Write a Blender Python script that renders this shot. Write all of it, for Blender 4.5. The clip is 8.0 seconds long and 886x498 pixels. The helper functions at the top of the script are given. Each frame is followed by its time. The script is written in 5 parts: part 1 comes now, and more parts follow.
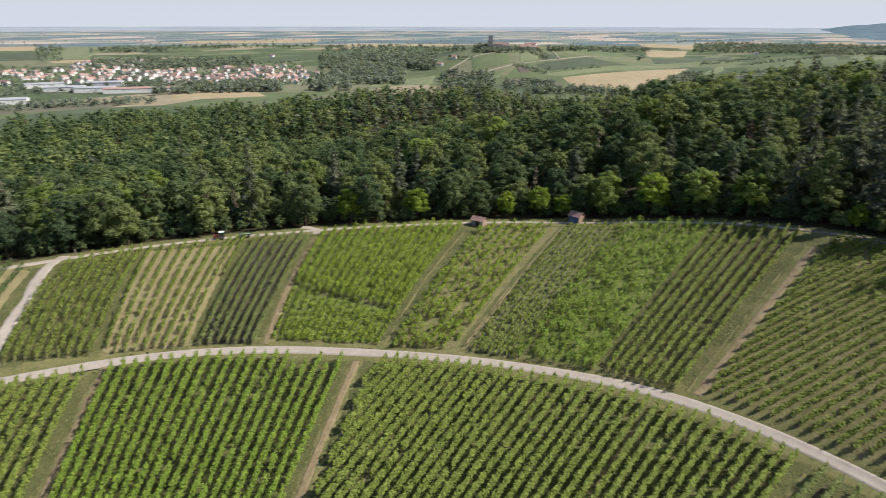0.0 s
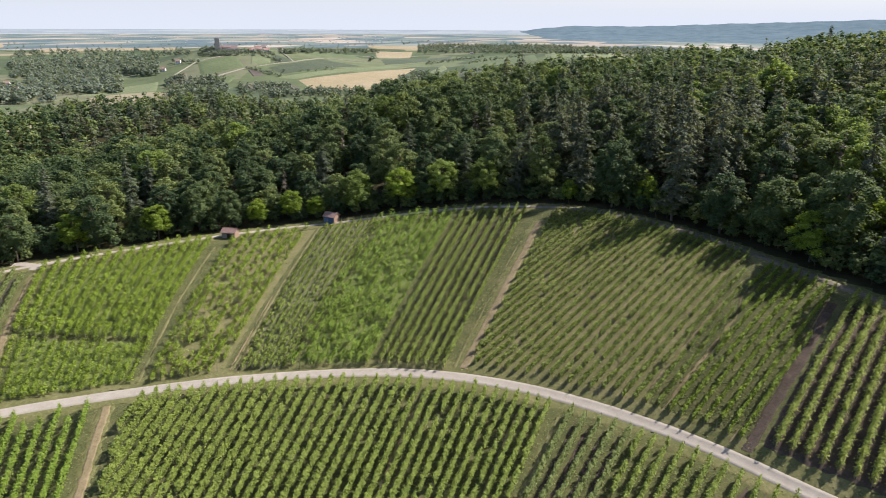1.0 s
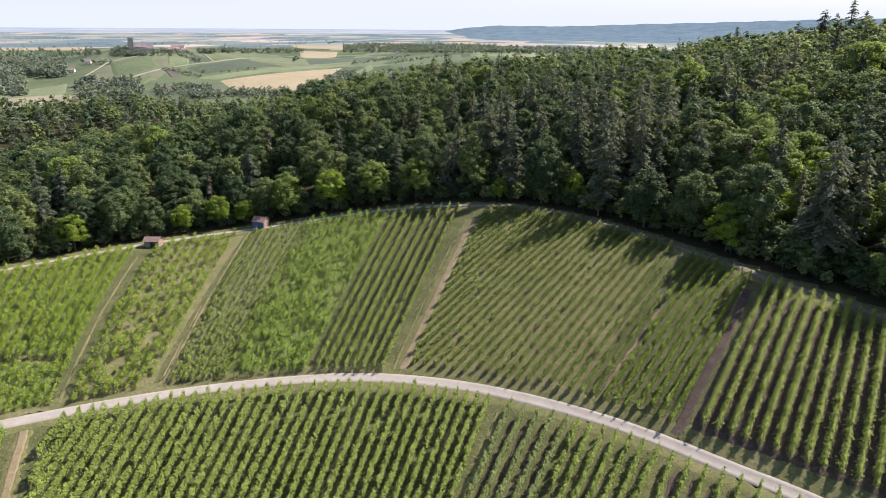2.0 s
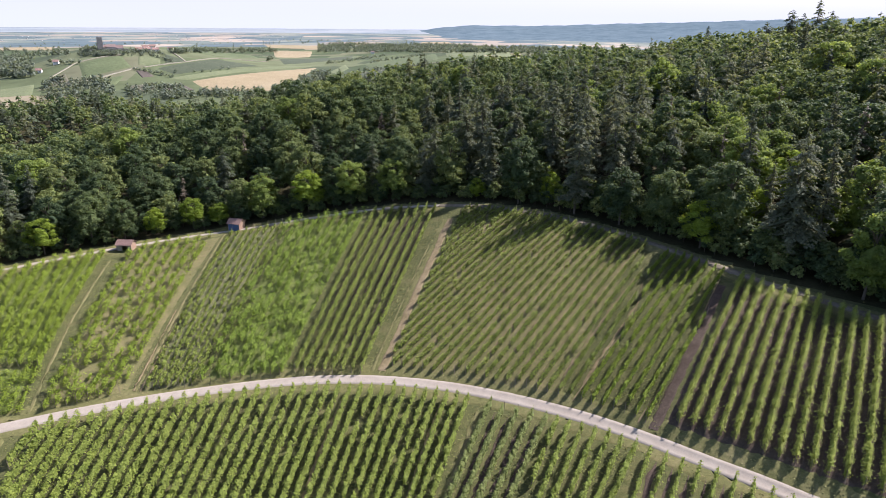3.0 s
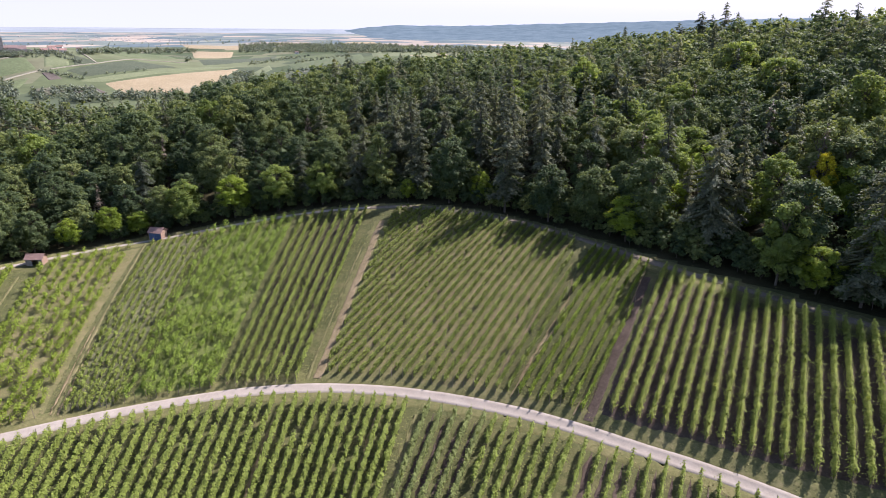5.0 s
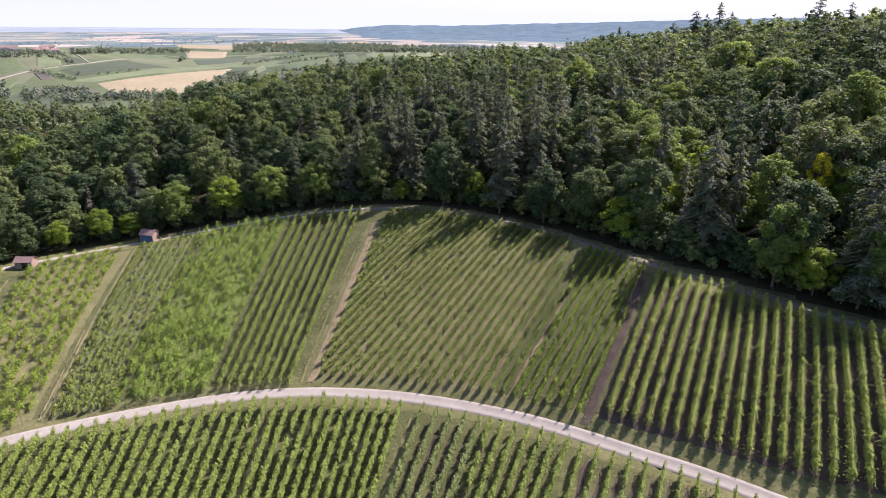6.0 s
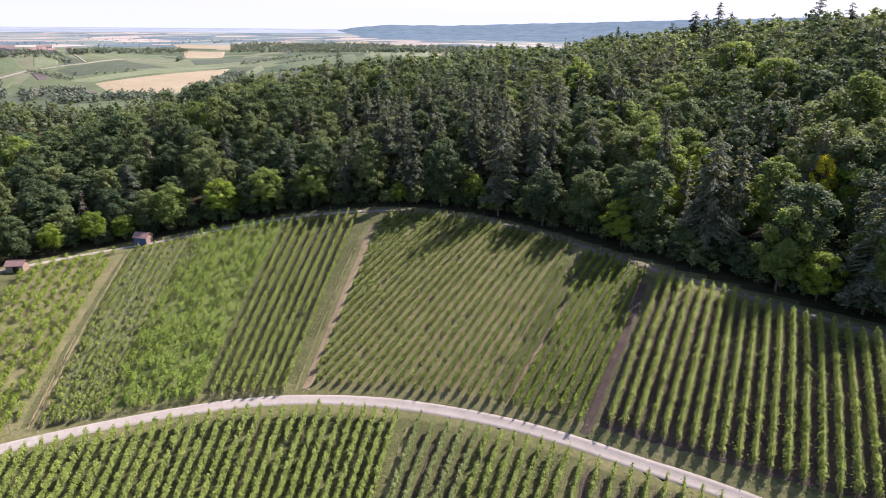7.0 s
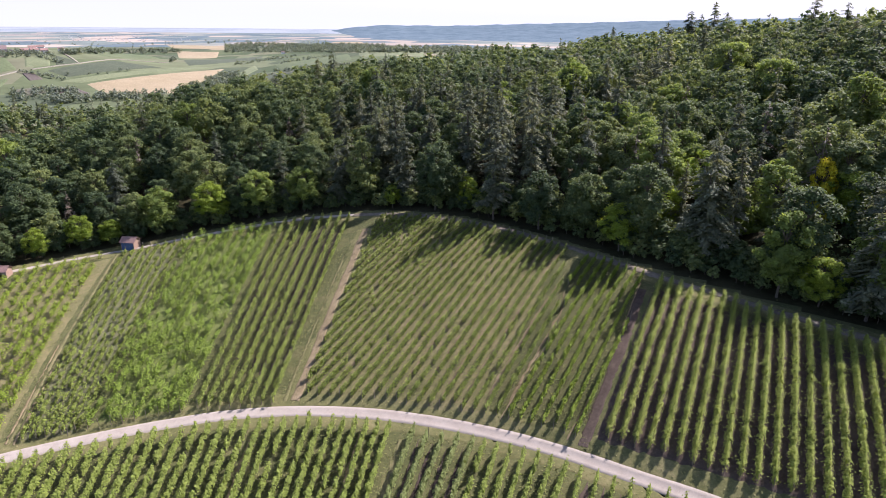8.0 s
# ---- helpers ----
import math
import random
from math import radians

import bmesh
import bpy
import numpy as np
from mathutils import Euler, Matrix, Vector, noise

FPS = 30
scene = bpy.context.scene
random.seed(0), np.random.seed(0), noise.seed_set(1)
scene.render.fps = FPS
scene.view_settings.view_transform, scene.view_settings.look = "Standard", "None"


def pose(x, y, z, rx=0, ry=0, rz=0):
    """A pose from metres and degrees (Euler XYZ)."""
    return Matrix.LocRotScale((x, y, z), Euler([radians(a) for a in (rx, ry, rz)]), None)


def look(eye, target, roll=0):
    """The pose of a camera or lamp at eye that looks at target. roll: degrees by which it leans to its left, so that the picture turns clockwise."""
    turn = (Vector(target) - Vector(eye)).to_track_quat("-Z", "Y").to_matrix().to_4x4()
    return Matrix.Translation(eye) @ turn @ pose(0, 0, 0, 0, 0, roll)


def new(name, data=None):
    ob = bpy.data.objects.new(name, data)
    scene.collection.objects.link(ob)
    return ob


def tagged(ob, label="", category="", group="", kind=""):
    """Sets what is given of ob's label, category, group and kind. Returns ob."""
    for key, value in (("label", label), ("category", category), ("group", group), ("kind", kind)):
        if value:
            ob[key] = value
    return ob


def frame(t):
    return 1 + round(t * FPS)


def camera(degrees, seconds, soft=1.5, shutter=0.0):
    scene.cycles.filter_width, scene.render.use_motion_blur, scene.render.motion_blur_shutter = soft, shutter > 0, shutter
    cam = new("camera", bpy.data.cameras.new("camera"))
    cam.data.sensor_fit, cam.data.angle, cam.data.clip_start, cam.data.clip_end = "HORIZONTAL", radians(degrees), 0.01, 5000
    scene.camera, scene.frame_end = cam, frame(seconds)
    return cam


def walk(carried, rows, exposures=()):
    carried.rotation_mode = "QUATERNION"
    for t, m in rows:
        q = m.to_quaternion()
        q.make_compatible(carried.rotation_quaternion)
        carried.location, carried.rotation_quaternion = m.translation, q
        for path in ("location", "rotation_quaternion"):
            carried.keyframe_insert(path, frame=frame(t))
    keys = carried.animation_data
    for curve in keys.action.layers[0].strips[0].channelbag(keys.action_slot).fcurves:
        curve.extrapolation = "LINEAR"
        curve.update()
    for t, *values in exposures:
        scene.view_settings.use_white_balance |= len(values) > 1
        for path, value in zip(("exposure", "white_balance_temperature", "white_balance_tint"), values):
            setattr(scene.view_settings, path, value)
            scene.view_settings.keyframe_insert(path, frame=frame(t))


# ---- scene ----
# camera: seconds, place, bearing (left positive), tilt, lean
cam = camera(70.1, 8.0, soft=0.3, shutter=0.18)
ROWS = [
    (0, 0.59, -0.21, 74.79, 37.95, -19.76, 0.11),
    (0.5, 0.45, -0.12, 74.62, 23.97, -19.63, 0.19),
    (1, 0.39, -0.12, 74.52, 15.00, -19.49, 0.27),
    (1.5, 0.09, -0.24, 74.71, 10.65, -19.48, 0.40),
    (2, 0.00, -0.20, 74.81, 8.53, -19.50, 0.45),
    (3.5, -0.05, -0.20, 74.96, 4.55, -19.48, 0.51),
    (4, 0.01, -0.12, 74.95, 1.86, -19.43, 0.55),
    (4.5, -0.06, 0.05, 75.05, 0.55, -19.45, 0.57),
    (6, 0.11, 1.68, 75.11, -0.52, -19.49, 0.57),
    (6.5, 0.18, 2.71, 75.09, -0.60, -19.49, 0.58),
    (7, 0.29, 4.07, 75.14, -0.67, -19.49, 0.58),
    (7.5, 0.43, 5.60, 75.14, -0.78, -19.49, 0.58),
    (8, 0.62, 7.43, 75.12, -1.13, -19.47, 0.61),
]


def flown(x, y, z, bearing, tilt, lean):
    b, p = radians(bearing), radians(tilt)
    way = Vector((-math.sin(b) * math.cos(p), math.cos(b) * math.cos(p), math.sin(p)))
    return look((x, y, z), Vector((x, y, z)) + 100 * way, lean)


walk(cam, [(t, flown(*row)) for t, *row in ROWS], exposures=[(0.0, 0.65, 6380, 11), (0.5, 0.75, 6380, 11), (1.2, 0.93, 6300, 13), (3.5, 1.09, 6150, 21), (8.0, 1.18, 6070, 26)])

# ---- sky and sun ----
SUN_BEARING, SUN_HEIGHT = -50.0, 45.0
world = bpy.data.worlds.new("sky")
scene.world = world
world.use_nodes = True
wn, wl = world.node_tree.nodes, world.node_tree.links
sky = wn.new("ShaderNodeTexSky")
sky.sky_type, sky.sun_disc = "NISHITA", False
sky.sun_elevation, sky.sun_rotation = radians(SUN_HEIGHT), radians(-SUN_BEARING)
sky.air_density, sky.dust_density, sky.ozone_density = 1.0, 1.5, 1.0
back = wn["Background"]
back.inputs["Strength"].default_value = 0.105
# summer haze whitens the sky towards the horizon
way = wn.new("ShaderNodeTexCoord")
split = wn.new("ShaderNodeSeparateXYZ")
wl.new(way.outputs["Generated"], split.inputs[0])
climb = wn.new("ShaderNodeMapRange")
climb.interpolation_type = "SMOOTHSTEP"
climb.inputs["From Min"].default_value, climb.inputs["From Max"].default_value = 0.0, 0.14
climb.inputs["To Min"].default_value, climb.inputs["To Max"].default_value = 1.0, 0.0
wl.new(split.outputs[2], climb.inputs["Value"])
haze = wn.new("ShaderNodeMix")
haze.data_type = "RGBA"
haze.inputs[7].default_value = (4.0, 4.25, 4.75, 1)
wl.new(climb.outputs[0], haze.inputs[0])
wl.new(sky.outputs[0], haze.inputs[6])
wl.new(haze.outputs[2], back.inputs[0])
sun_data = bpy.data.lights.new("sun", "SUN")
sun_data.energy, sun_data.angle, sun_data.color = 5.0, radians(0.53), (1.0, 0.95, 0.87)
sun = new("sun", sun_data)
sb, se = radians(SUN_BEARING), radians(SUN_HEIGHT)
sun_way = Vector((-math.sin(sb) * math.cos(se), math.cos(sb) * math.cos(se), math.sin(se)))
sun.matrix_world = look(sun_way * 400, (0, 0, 0))


# ---- materials ----
def material(name):
    m = bpy.data.materials.new(name)
    m.use_nodes = True
    return m, m.node_tree.nodes, m.node_tree.links, m.node_tree.nodes["Principled BSDF"]


def put(links, node, **sockets):
    """Sets or links a node's inputs by name (underscores for blanks)."""
    for key, value in sockets.items():
        socket = node.inputs[key.replace("_", " ")]
        if hasattr(value, "links"):
            links.new(value, socket)
        else:
            socket.default_value = value
    return node


def noise_at(nodes, links, scale, detail=6.0, rough=0.6, coords=None, distortion=0.0):
    n = nodes.new("ShaderNodeTexNoise")
    n.inputs["Scale"].default_value = scale
    n.inputs["Detail"].default_value = detail
    n.inputs["Roughness"].default_value = rough
    n.inputs["Distortion"].default_value = distortion
    if coords is None:
        coords = nodes.new("ShaderNodeNewGeometry").outputs["Position"]
    links.new(coords, n.inputs["Vector"])
    return n.outputs["Fac"]


def ramp(nodes, links, fac, *stops):
    r = nodes.new("ShaderNodeValToRGB")
    e = r.color_ramp.elements
    while len(e) < len(stops):
        e.new(0.5)
    for item, (at, colour) in zip(e, stops):
        item.position, item.color = at, (*colour, 1)
    links.new(fac, r.inputs[0])
    return r.outputs[0]


def blend(nodes, links, fac, a, b, kind="MIX"):
    m = nodes.new("ShaderNodeMix")
    m.data_type, m.blend_type = "RGBA", kind
    for socket, value in ((m.inputs[0], fac), (m.inputs[6], a), (m.inputs[7], b)):
        if hasattr(value, "links"):
            links.new(value, socket)
        else:
            socket.default_value = value if isinstance(value, float) else (*value, 1)
    return m.outputs[2]


def bumped(nodes, links, bsdf, height, strength, distance):
    b = nodes.new("ShaderNodeBump")
    b.inputs["Strength"].default_value, b.inputs["Distance"].default_value = strength, distance
    links.new(height, b.inputs["Height"])
    links.new(b.outputs[0], bsdf.inputs["Normal"])


def earth(name, dark, mid, pale, scale=0.8, patch=0.08, relief=0.08, rough=0.95, speck=9.0):
    """Soil, sward, gravel and the like: patches, mottling and fine grain."""
    m, n, l, bsdf = material(name)
    big, small, fine = noise_at(n, l, patch, 4), noise_at(n, l, scale, 8, 0.7), noise_at(n, l, speck, 4, 0.7)
    col = ramp(n, l, big, (0.3, dark), (0.5, mid), (0.72, pale))
    col2 = ramp(n, l, small, (0.3, dark), (0.52, mid), (0.75, pale))
    mixed = blend(n, l, 0.55, col, col2)
    grain = ramp(n, l, fine, (0.25, (0.55, 0.55, 0.55)), (0.75, (1.35, 1.35, 1.35)))
    put(l, bsdf, Base_Color=blend(n, l, 0.7, mixed, grain, "MULTIPLY"), Roughness=rough)
    bsdf.inputs["Specular IOR Level"].default_value = 0.15
    bumped(n, l, bsdf, small, 0.9, relief)
    return m


def foliage(name, dark, pale, glow=0.35, spread=0.5, grain=2.4, mid=None):
    """Leaves that let some light through; the shade of green varies by plant, by leaf and over the stand."""
    m, n, l, bsdf = material(name)
    geo, info = n.new("ShaderNodeNewGeometry"), n.new("ShaderNodeObjectInfo")
    tint = n.new("ShaderNodeAttribute")
    tint.attribute_name = "tint"
    add = n.new("ShaderNodeMath")
    add.operation = "ADD"
    l.new(tint.outputs["Fac"], add.inputs[0])
    l.new(info.outputs["Random"], add.inputs[1])
    wrap = n.new("ShaderNodeMath")
    wrap.operation = "FRACT"
    l.new(add.outputs[0], wrap.inputs[0])
    mixed = n.new("ShaderNodeMath")
    mixed.operation = "MULTIPLY_ADD"
    l.new(wrap.outputs[0], mixed.inputs[0])
    mixed.inputs[1].default_value = spread
    leaf = n.new("ShaderNodeMath")
    leaf.operation = "MULTIPLY"
    l.new(geo.outputs["Random Per Island"], leaf.inputs[0])
    leaf.inputs[1].default_value = 1 - spread
    l.new(leaf.outputs[0], mixed.inputs[2])
    middle = mid or tuple((a + b) / 2 for a, b in zip(dark, pale))
    col = ramp(n, l, mixed.outputs[0], (0.05, dark), (0.5, middle), (0.95, pale))
    mottle = ramp(n, l, noise_at(n, l, grain, 3, 0.7), (0.32, (0.5, 0.5, 0.5)), (0.68, (1.4, 1.4, 1.4)))
    col = blend(n, l, 0.8, col, mottle, "MULTIPLY")
    put(l, bsdf, Base_Color=col, Roughness=0.66)
    bsdf.inputs["Specular IOR Level"].default_value = 0.12
    trans = n.new("ShaderNodeBsdfTranslucent")
    bright = blend(n, l, 1.0, col, (1.18, 1.12, 0.6), "MULTIPLY")
    l.new(bright, trans.inputs[0])
    mix = n.new("ShaderNodeMixShader")
    mix.inputs[0].default_value = glow
    l.new(bsdf.outputs[0], mix.inputs[1])
    l.new(trans.outputs[0], mix.inputs[2])
    l.new(mix.outputs[0], n["Material Output"].inputs[0])
    return m


def solid(name, colour, rough=0.7, metal=0.0, vary=0.25, scale=3.0):
    m, n, l, bsdf = material(name)
    fac = noise_at(n, l, scale, 6, 0.65)
    lo, hi = tuple(v * (1 - vary) for v in colour), tuple(min(1, v * (1 + vary)) for v in colour)
    put(l, bsdf, Base_Color=ramp(n, l, fac, (0.3, lo), (0.7, hi)), Roughness=rough, Metallic=metal)
    bumped(n, l, bsdf, noise_at(n, l, scale * 6), 0.4, 0.01)
    return m


SWARD = earth("sward", (0.042, 0.048, 0.017), (0.080, 0.085, 0.031), (0.150, 0.128, 0.062), scale=1.5, patch=0.22, relief=0.25, speck=4.0)
VERGE = earth("verge_grass", (0.062, 0.068, 0.023), (0.118, 0.114, 0.044), (0.205, 0.174, 0.088), scale=1.6, patch=0.2)
MEADOW = earth("bright_grass", (0.060, 0.078, 0.020), (0.105, 0.128, 0.034), (0.160, 0.165, 0.060), scale=1.6, patch=0.2, relief=0.2, speck=5.0)
DRY_SWARD = earth("dry_sward", (0.071, 0.079, 0.028), (0.134, 0.122, 0.054), (0.221, 0.178, 0.099), scale=1.2, patch=0.2)
STRAW_SOIL = earth("straw_soil", (0.111, 0.099, 0.043), (0.186, 0.158, 0.079), (0.253, 0.213, 0.122), scale=1.4)
DARK_SOIL = earth("dark_soil", (0.030, 0.028, 0.017), (0.054, 0.050, 0.032), (0.092, 0.084, 0.056), scale=2.0, patch=0.3)
BROWN_SOIL = earth("brown_soil", (0.036, 0.026, 0.019), (0.068, 0.050, 0.039), (0.120, 0.090, 0.070), scale=2.2, patch=0.3)
GREY_SOIL = earth("grey_soil", (0.064, 0.072, 0.032), (0.112, 0.112, 0.056), (0.182, 0.164, 0.100), scale=1.5)
LANE_DIRT = earth("lane_dirt", (0.104, 0.084, 0.041), (0.184, 0.142, 0.080), (0.266, 0.206, 0.128), scale=1.4, patch=0.3)
GRAVEL = earth("pale_gravel", (0.240, 0.205, 0.168), (0.292, 0.254, 0.210), (0.345, 0.305, 0.258), scale=1.1, patch=0.3, relief=0.02, speck=14)
# dirt colour lowered to hold the shade of the wood
SHADED_TRACK_DIRT = earth("shaded_track_dirt", (0.070, 0.060, 0.040), (0.135, 0.112, 0.080), (0.230, 0.200, 0.155), scale=0.9, patch=0.25, relief=0.04)
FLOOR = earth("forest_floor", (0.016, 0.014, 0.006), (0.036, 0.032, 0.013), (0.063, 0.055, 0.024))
VINE_LEAF = foliage("vine_leaf", (0.112, 0.148, 0.031), (0.249, 0.303, 0.065), 0.42, 0.3)
VINE_TALL = foliage("tall_vine_leaf", (0.163, 0.204, 0.044), (0.347, 0.399, 0.089), 0.42, 0.3)
VINE_BRIGHT = foliage("bright_vine_leaf", (0.121, 0.174, 0.023), (0.250, 0.324, 0.041), 0.45, 0.3)
VINE_FRESH = foliage("fresh_vine_leaf", (0.110, 0.166, 0.027), (0.228, 0.312, 0.048), 0.45, 0.3)
VINE_PALE = foliage("pale_vine_leaf", (0.108, 0.136, 0.043), (0.213, 0.248, 0.084), 0.4, 0.3)
VINE_DARK = foliage("dark_vine_leaf", (0.052, 0.088, 0.026), (0.118, 0.170, 0.052), 0.36, 0.3)
BROAD_LEAF = foliage("broad_leaf", (0.052, 0.081, 0.041), (0.208, 0.243, 0.084), 0.42, 0.7, 0.9, (0.100, 0.136, 0.057))
YOUNG_LEAF = foliage("young_leaf", (0.150, 0.218, 0.036), (0.310, 0.395, 0.063), 0.6, 0.4)
# lighter leaf: sunlight coloured into some crowns, and lighter green young trees
LIGHT_SUNLIT_LEAF = foliage("light_sunlit_leaf", (0.138, 0.190, 0.056), (0.255, 0.325, 0.088), 0.58, 0.6, 0.7)
GOLD_LEAF = foliage("gold_leaf", (0.48, 0.43, 0.025), (0.68, 0.60, 0.055), 0.5, 0.3)
NEEDLE = foliage("needles", (0.086, 0.104, 0.072), (0.225, 0.236, 0.146), 0.42, 0.6, 1.1, (0.132, 0.150, 0.102))
DEAD_TWIG = foliage("withered_twigs", (0.095, 0.075, 0.051), (0.190, 0.158, 0.118), 0.1, 0.5)
BARK = solid("bark", (0.09, 0.07, 0.05), 0.9, scale=4)
POST_WOOD = solid("weathered_post", (0.2, 0.16, 0.12), 0.85, scale=8)


def farmland(name, size, stops):
    """The plain: crooked fields of stubble, pasture, vines and crops, with grain inside each."""
    m, n, l, bsdf = material(name)
    mapping = n.new("ShaderNodeMapping")
    mapping.inputs["Scale"].default_value = (1 / size, 0.55 / size, 0.0)
    mapping.inputs["Rotation"].default_value = (0, 0, 0.5)
    true_place = n.new("ShaderNodeAttribute")
    true_place.attribute_name = "true_place"
    l.new(true_place.outputs["Vector"], mapping.inputs[0])
    cells = n.new("ShaderNodeTexVoronoi")
    cells.inputs["Scale"].default_value = 1.0
    cells.inputs["Randomness"].default_value = 0.75
    l.new(mapping.outputs[0], cells.inputs["Vector"])
    sep = n.new("ShaderNodeSeparateColor")
    l.new(cells.outputs["Color"], sep.inputs[0])
    col = ramp(n, l, sep.outputs[0], *stops)
    col.node.color_ramp.interpolation = "CONSTANT"
    mott = ramp(n, l, noise_at(n, l, 2.6 / size, 6, 0.6, true_place.outputs["Vector"]), (0.3, (0.75, 0.75, 0.75)), (0.7, (1.2, 1.2, 1.2)))
    put(l, bsdf, Base_Color=blend(n, l, 0.8, col, mott, "MULTIPLY"), Roughness=1.0)
    bsdf.inputs["Specular IOR Level"].default_value = 0.05
    return m


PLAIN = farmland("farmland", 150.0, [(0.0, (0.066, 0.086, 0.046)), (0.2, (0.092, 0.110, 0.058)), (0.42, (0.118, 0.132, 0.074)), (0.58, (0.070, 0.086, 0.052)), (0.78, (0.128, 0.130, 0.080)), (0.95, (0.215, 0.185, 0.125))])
# haze is coloured into the two far zones: bluish, palest at the horizon
HAZED_DISTANCE = farmland("hazed_distance", 300.0, [(0.0, (0.090, 0.121, 0.130)), (0.2, (0.135, 0.160, 0.144)), (0.38, (0.186, 0.201, 0.174)), (0.5, (0.100, 0.131, 0.142)), (0.66, (0.263, 0.228, 0.190)), (0.8, (0.160, 0.180, 0.162)), (0.9, (0.321, 0.273, 0.225))])
HAZED_HORIZON = farmland("hazed_horizon", 800.0, [(0.0, (0.196, 0.224, 0.246)), (0.35, (0.230, 0.254, 0.274)), (0.6, (0.256, 0.272, 0.284)), (0.8, (0.212, 0.238, 0.260)), (1.0, (0.280, 0.286, 0.288))])


# ---- terrain, in polar form round the hover point (bearing in degrees, left positive) ----
Z0 = 75.0
UNIT = 1.25  # metres in one step of the plan below
BEAR = np.linspace(-180.0, 180.0, 1441)


def profile(*knots):
    """A smooth closed curve of a value over the bearing, from knots of (bearing, value)."""
    k = np.array(knots)
    b, v = k[:, 0], k[:, 1]
    raw = np.interp(BEAR, np.r_[b[-1] - 360, b, b[0] + 360], np.r_[v[-1], v, v[0]])
    g = np.exp(-0.5 * (np.arange(-24, 25) / 8.0) ** 2)
    return np.convolve(np.r_[raw[-25:-1], raw, raw[1:25]], g / g.sum(), "valid")


ROAD_R = UNIT * profile((-170, 95), (-120, 80), (-90, 72), (-60, 67), (-40, 66.5), (-25.6, 68.4), (-20, 69.7), (-13.6, 72.5), (-5.8, 76), (2, 79.6),
                 (12, 83.9), (19, 86.2), (28, 88.3), (37, 91), (46, 94.5), (63, 103.6), (77, 109.6), (95, 120), (130, 140), (170, 120))
ROAD_Z = UNIT * profile((-170, -52), (-60, -47.2), (-25.6, -48.5), (-13.6, -49.4), (-3, -50.2), (12, -51), (28, -51.8), (46, -52.6), (63, -53), (120, -54), (170, -54))
PATH_R = UNIT * profile((-170, 150), (-120, 110), (-90, 100), (-60, 98), (-37.4, 100), (-32.8, 100.7), (-26.6, 103), (-19.7, 107.3), (-12.3, 116.5), (-7.2, 124),
                 (-1.1, 131.7), (4.6, 137.6), (12.1, 146.3), (25, 151), (31, 152.5), (40, 150), (52, 148.6), (71, 148), (90, 150), (130, 170), (170, 170))
PATH_Z = UNIT * profile((-170, -47), (-90, -38), (-37.4, -39), (-26.6, -38.3), (-19.7, -37.8), (-7.2, -37.2), (-1.1, -37.3), (4.6, -38.2), (12.1, -41.5), (25, -46.5),
                 (31, -47.6), (52, -48), (71, -47.5), (90, -47), (170, -47))
WOOD_END = 600.0


def smooth(a, b, x):
    t = np.clip((x - a) / (b - a), 0, 1)
    return t * t * (3 - 2 * t)


def polar(x, y):
    return np.degrees(np.arctan2(-x, y)), np.hypot(x, y)


# the shoulder's crest and the far slope, raised or lowered (bearings, metres)
CREST = ([-31.0, -29.0, -25.4, -21.5, -17.4, -13.0, -7.5, -3.6, 1.2, 6.1, 10.1, 14.9, 20.5, 25.0, 29.3, 33.3, 37.0, 48], [1.9, 1.8, 1.4, 1.9, -0.4, 1.9, 0.4, 3.1, 7.9, 9.8, 12.2, 13.8, 13.5, 12.1, 7.1, 3.8, 4.0, 0])
FAR_SLOPE = ([15, 20.5, 25.0, 31.0, 36.4, 45.0, 54], [0, 3.8, 8.8, 7.0, 3.2, 5.3, 0])


def canopy_floor(x, y):
    """The forest floor: a shoulder that climbs to the ridge."""
    u, v = np.clip(x / UNIT, -420, 260) / 100, np.clip(y / UNIT, -60, 470) / 100
    z = -50.0 + 9.2 * u + 11.5 * v + 1.3 * u * u + 2.33 * u * v - 1.9 * v * v
    b, r = polar(x, y)
    z = z + 12 * smooth(250, 470, r / UNIT) * smooth(26, 36, b) - 5 * smooth(180, 300, r / UNIT) * smooth(6, 14, b) * smooth(36, 28, b)
    fall = 0.035 * np.clip(r - 250, 0, 400) * smooth(-4, -12, b) * (1 - 0.6 * smooth(-20, -34, b))
    far_edge = np.interp(b, [-8, -4, 0, 6, 14, 22, 32, 42, 47, 56, 65, 73], [-1, -4, -6, -7, 3, 8, 3, 0, -2, -7, -13, -16]) * smooth(330, 560, r)
    # a side valley behind the shoulder, and the shoulder itself
    depth = np.interp(b, [13, 18, 23, 30, 37, 45, 55, 66, 74], [0, 6, 13, 20, 23, 22, 14, 5, 0])
    valley = depth * smooth(295, 385, r) * (1 - smooth(415, 530, r))
    crest = np.interp(b, CREST[0], CREST[1]) * smooth(185, 285, r) * (1 - np.interp(b, [14, 20], [0, 1]) * smooth(320, 420, r))
    far_slope = np.interp(b, FAR_SLOPE[0], FAR_SLOPE[1]) * smooth(420, 560, r)
    return far_edge - valley + crest + far_slope + UNIT * np.where(z > -18, -18 + 10 * np.tanh((z + 18) / 10), z) - fall


def true_range(r):
    s = np.clip(r - 1500, 0, 3400)
    return np.where(r > 1500, 1500 + s / (1 - s / 4200), r)


def plain_z(r):
    """The plain, drawn together beyond 1500 m so that it ends at the horizon."""
    s = np.clip(r - 1500, 0, 3400)
    far = np.where(r > 1500, 1500 + s / (1 - s / 4200), np.maximum(r, 375))
    return -r * 125.0 / far


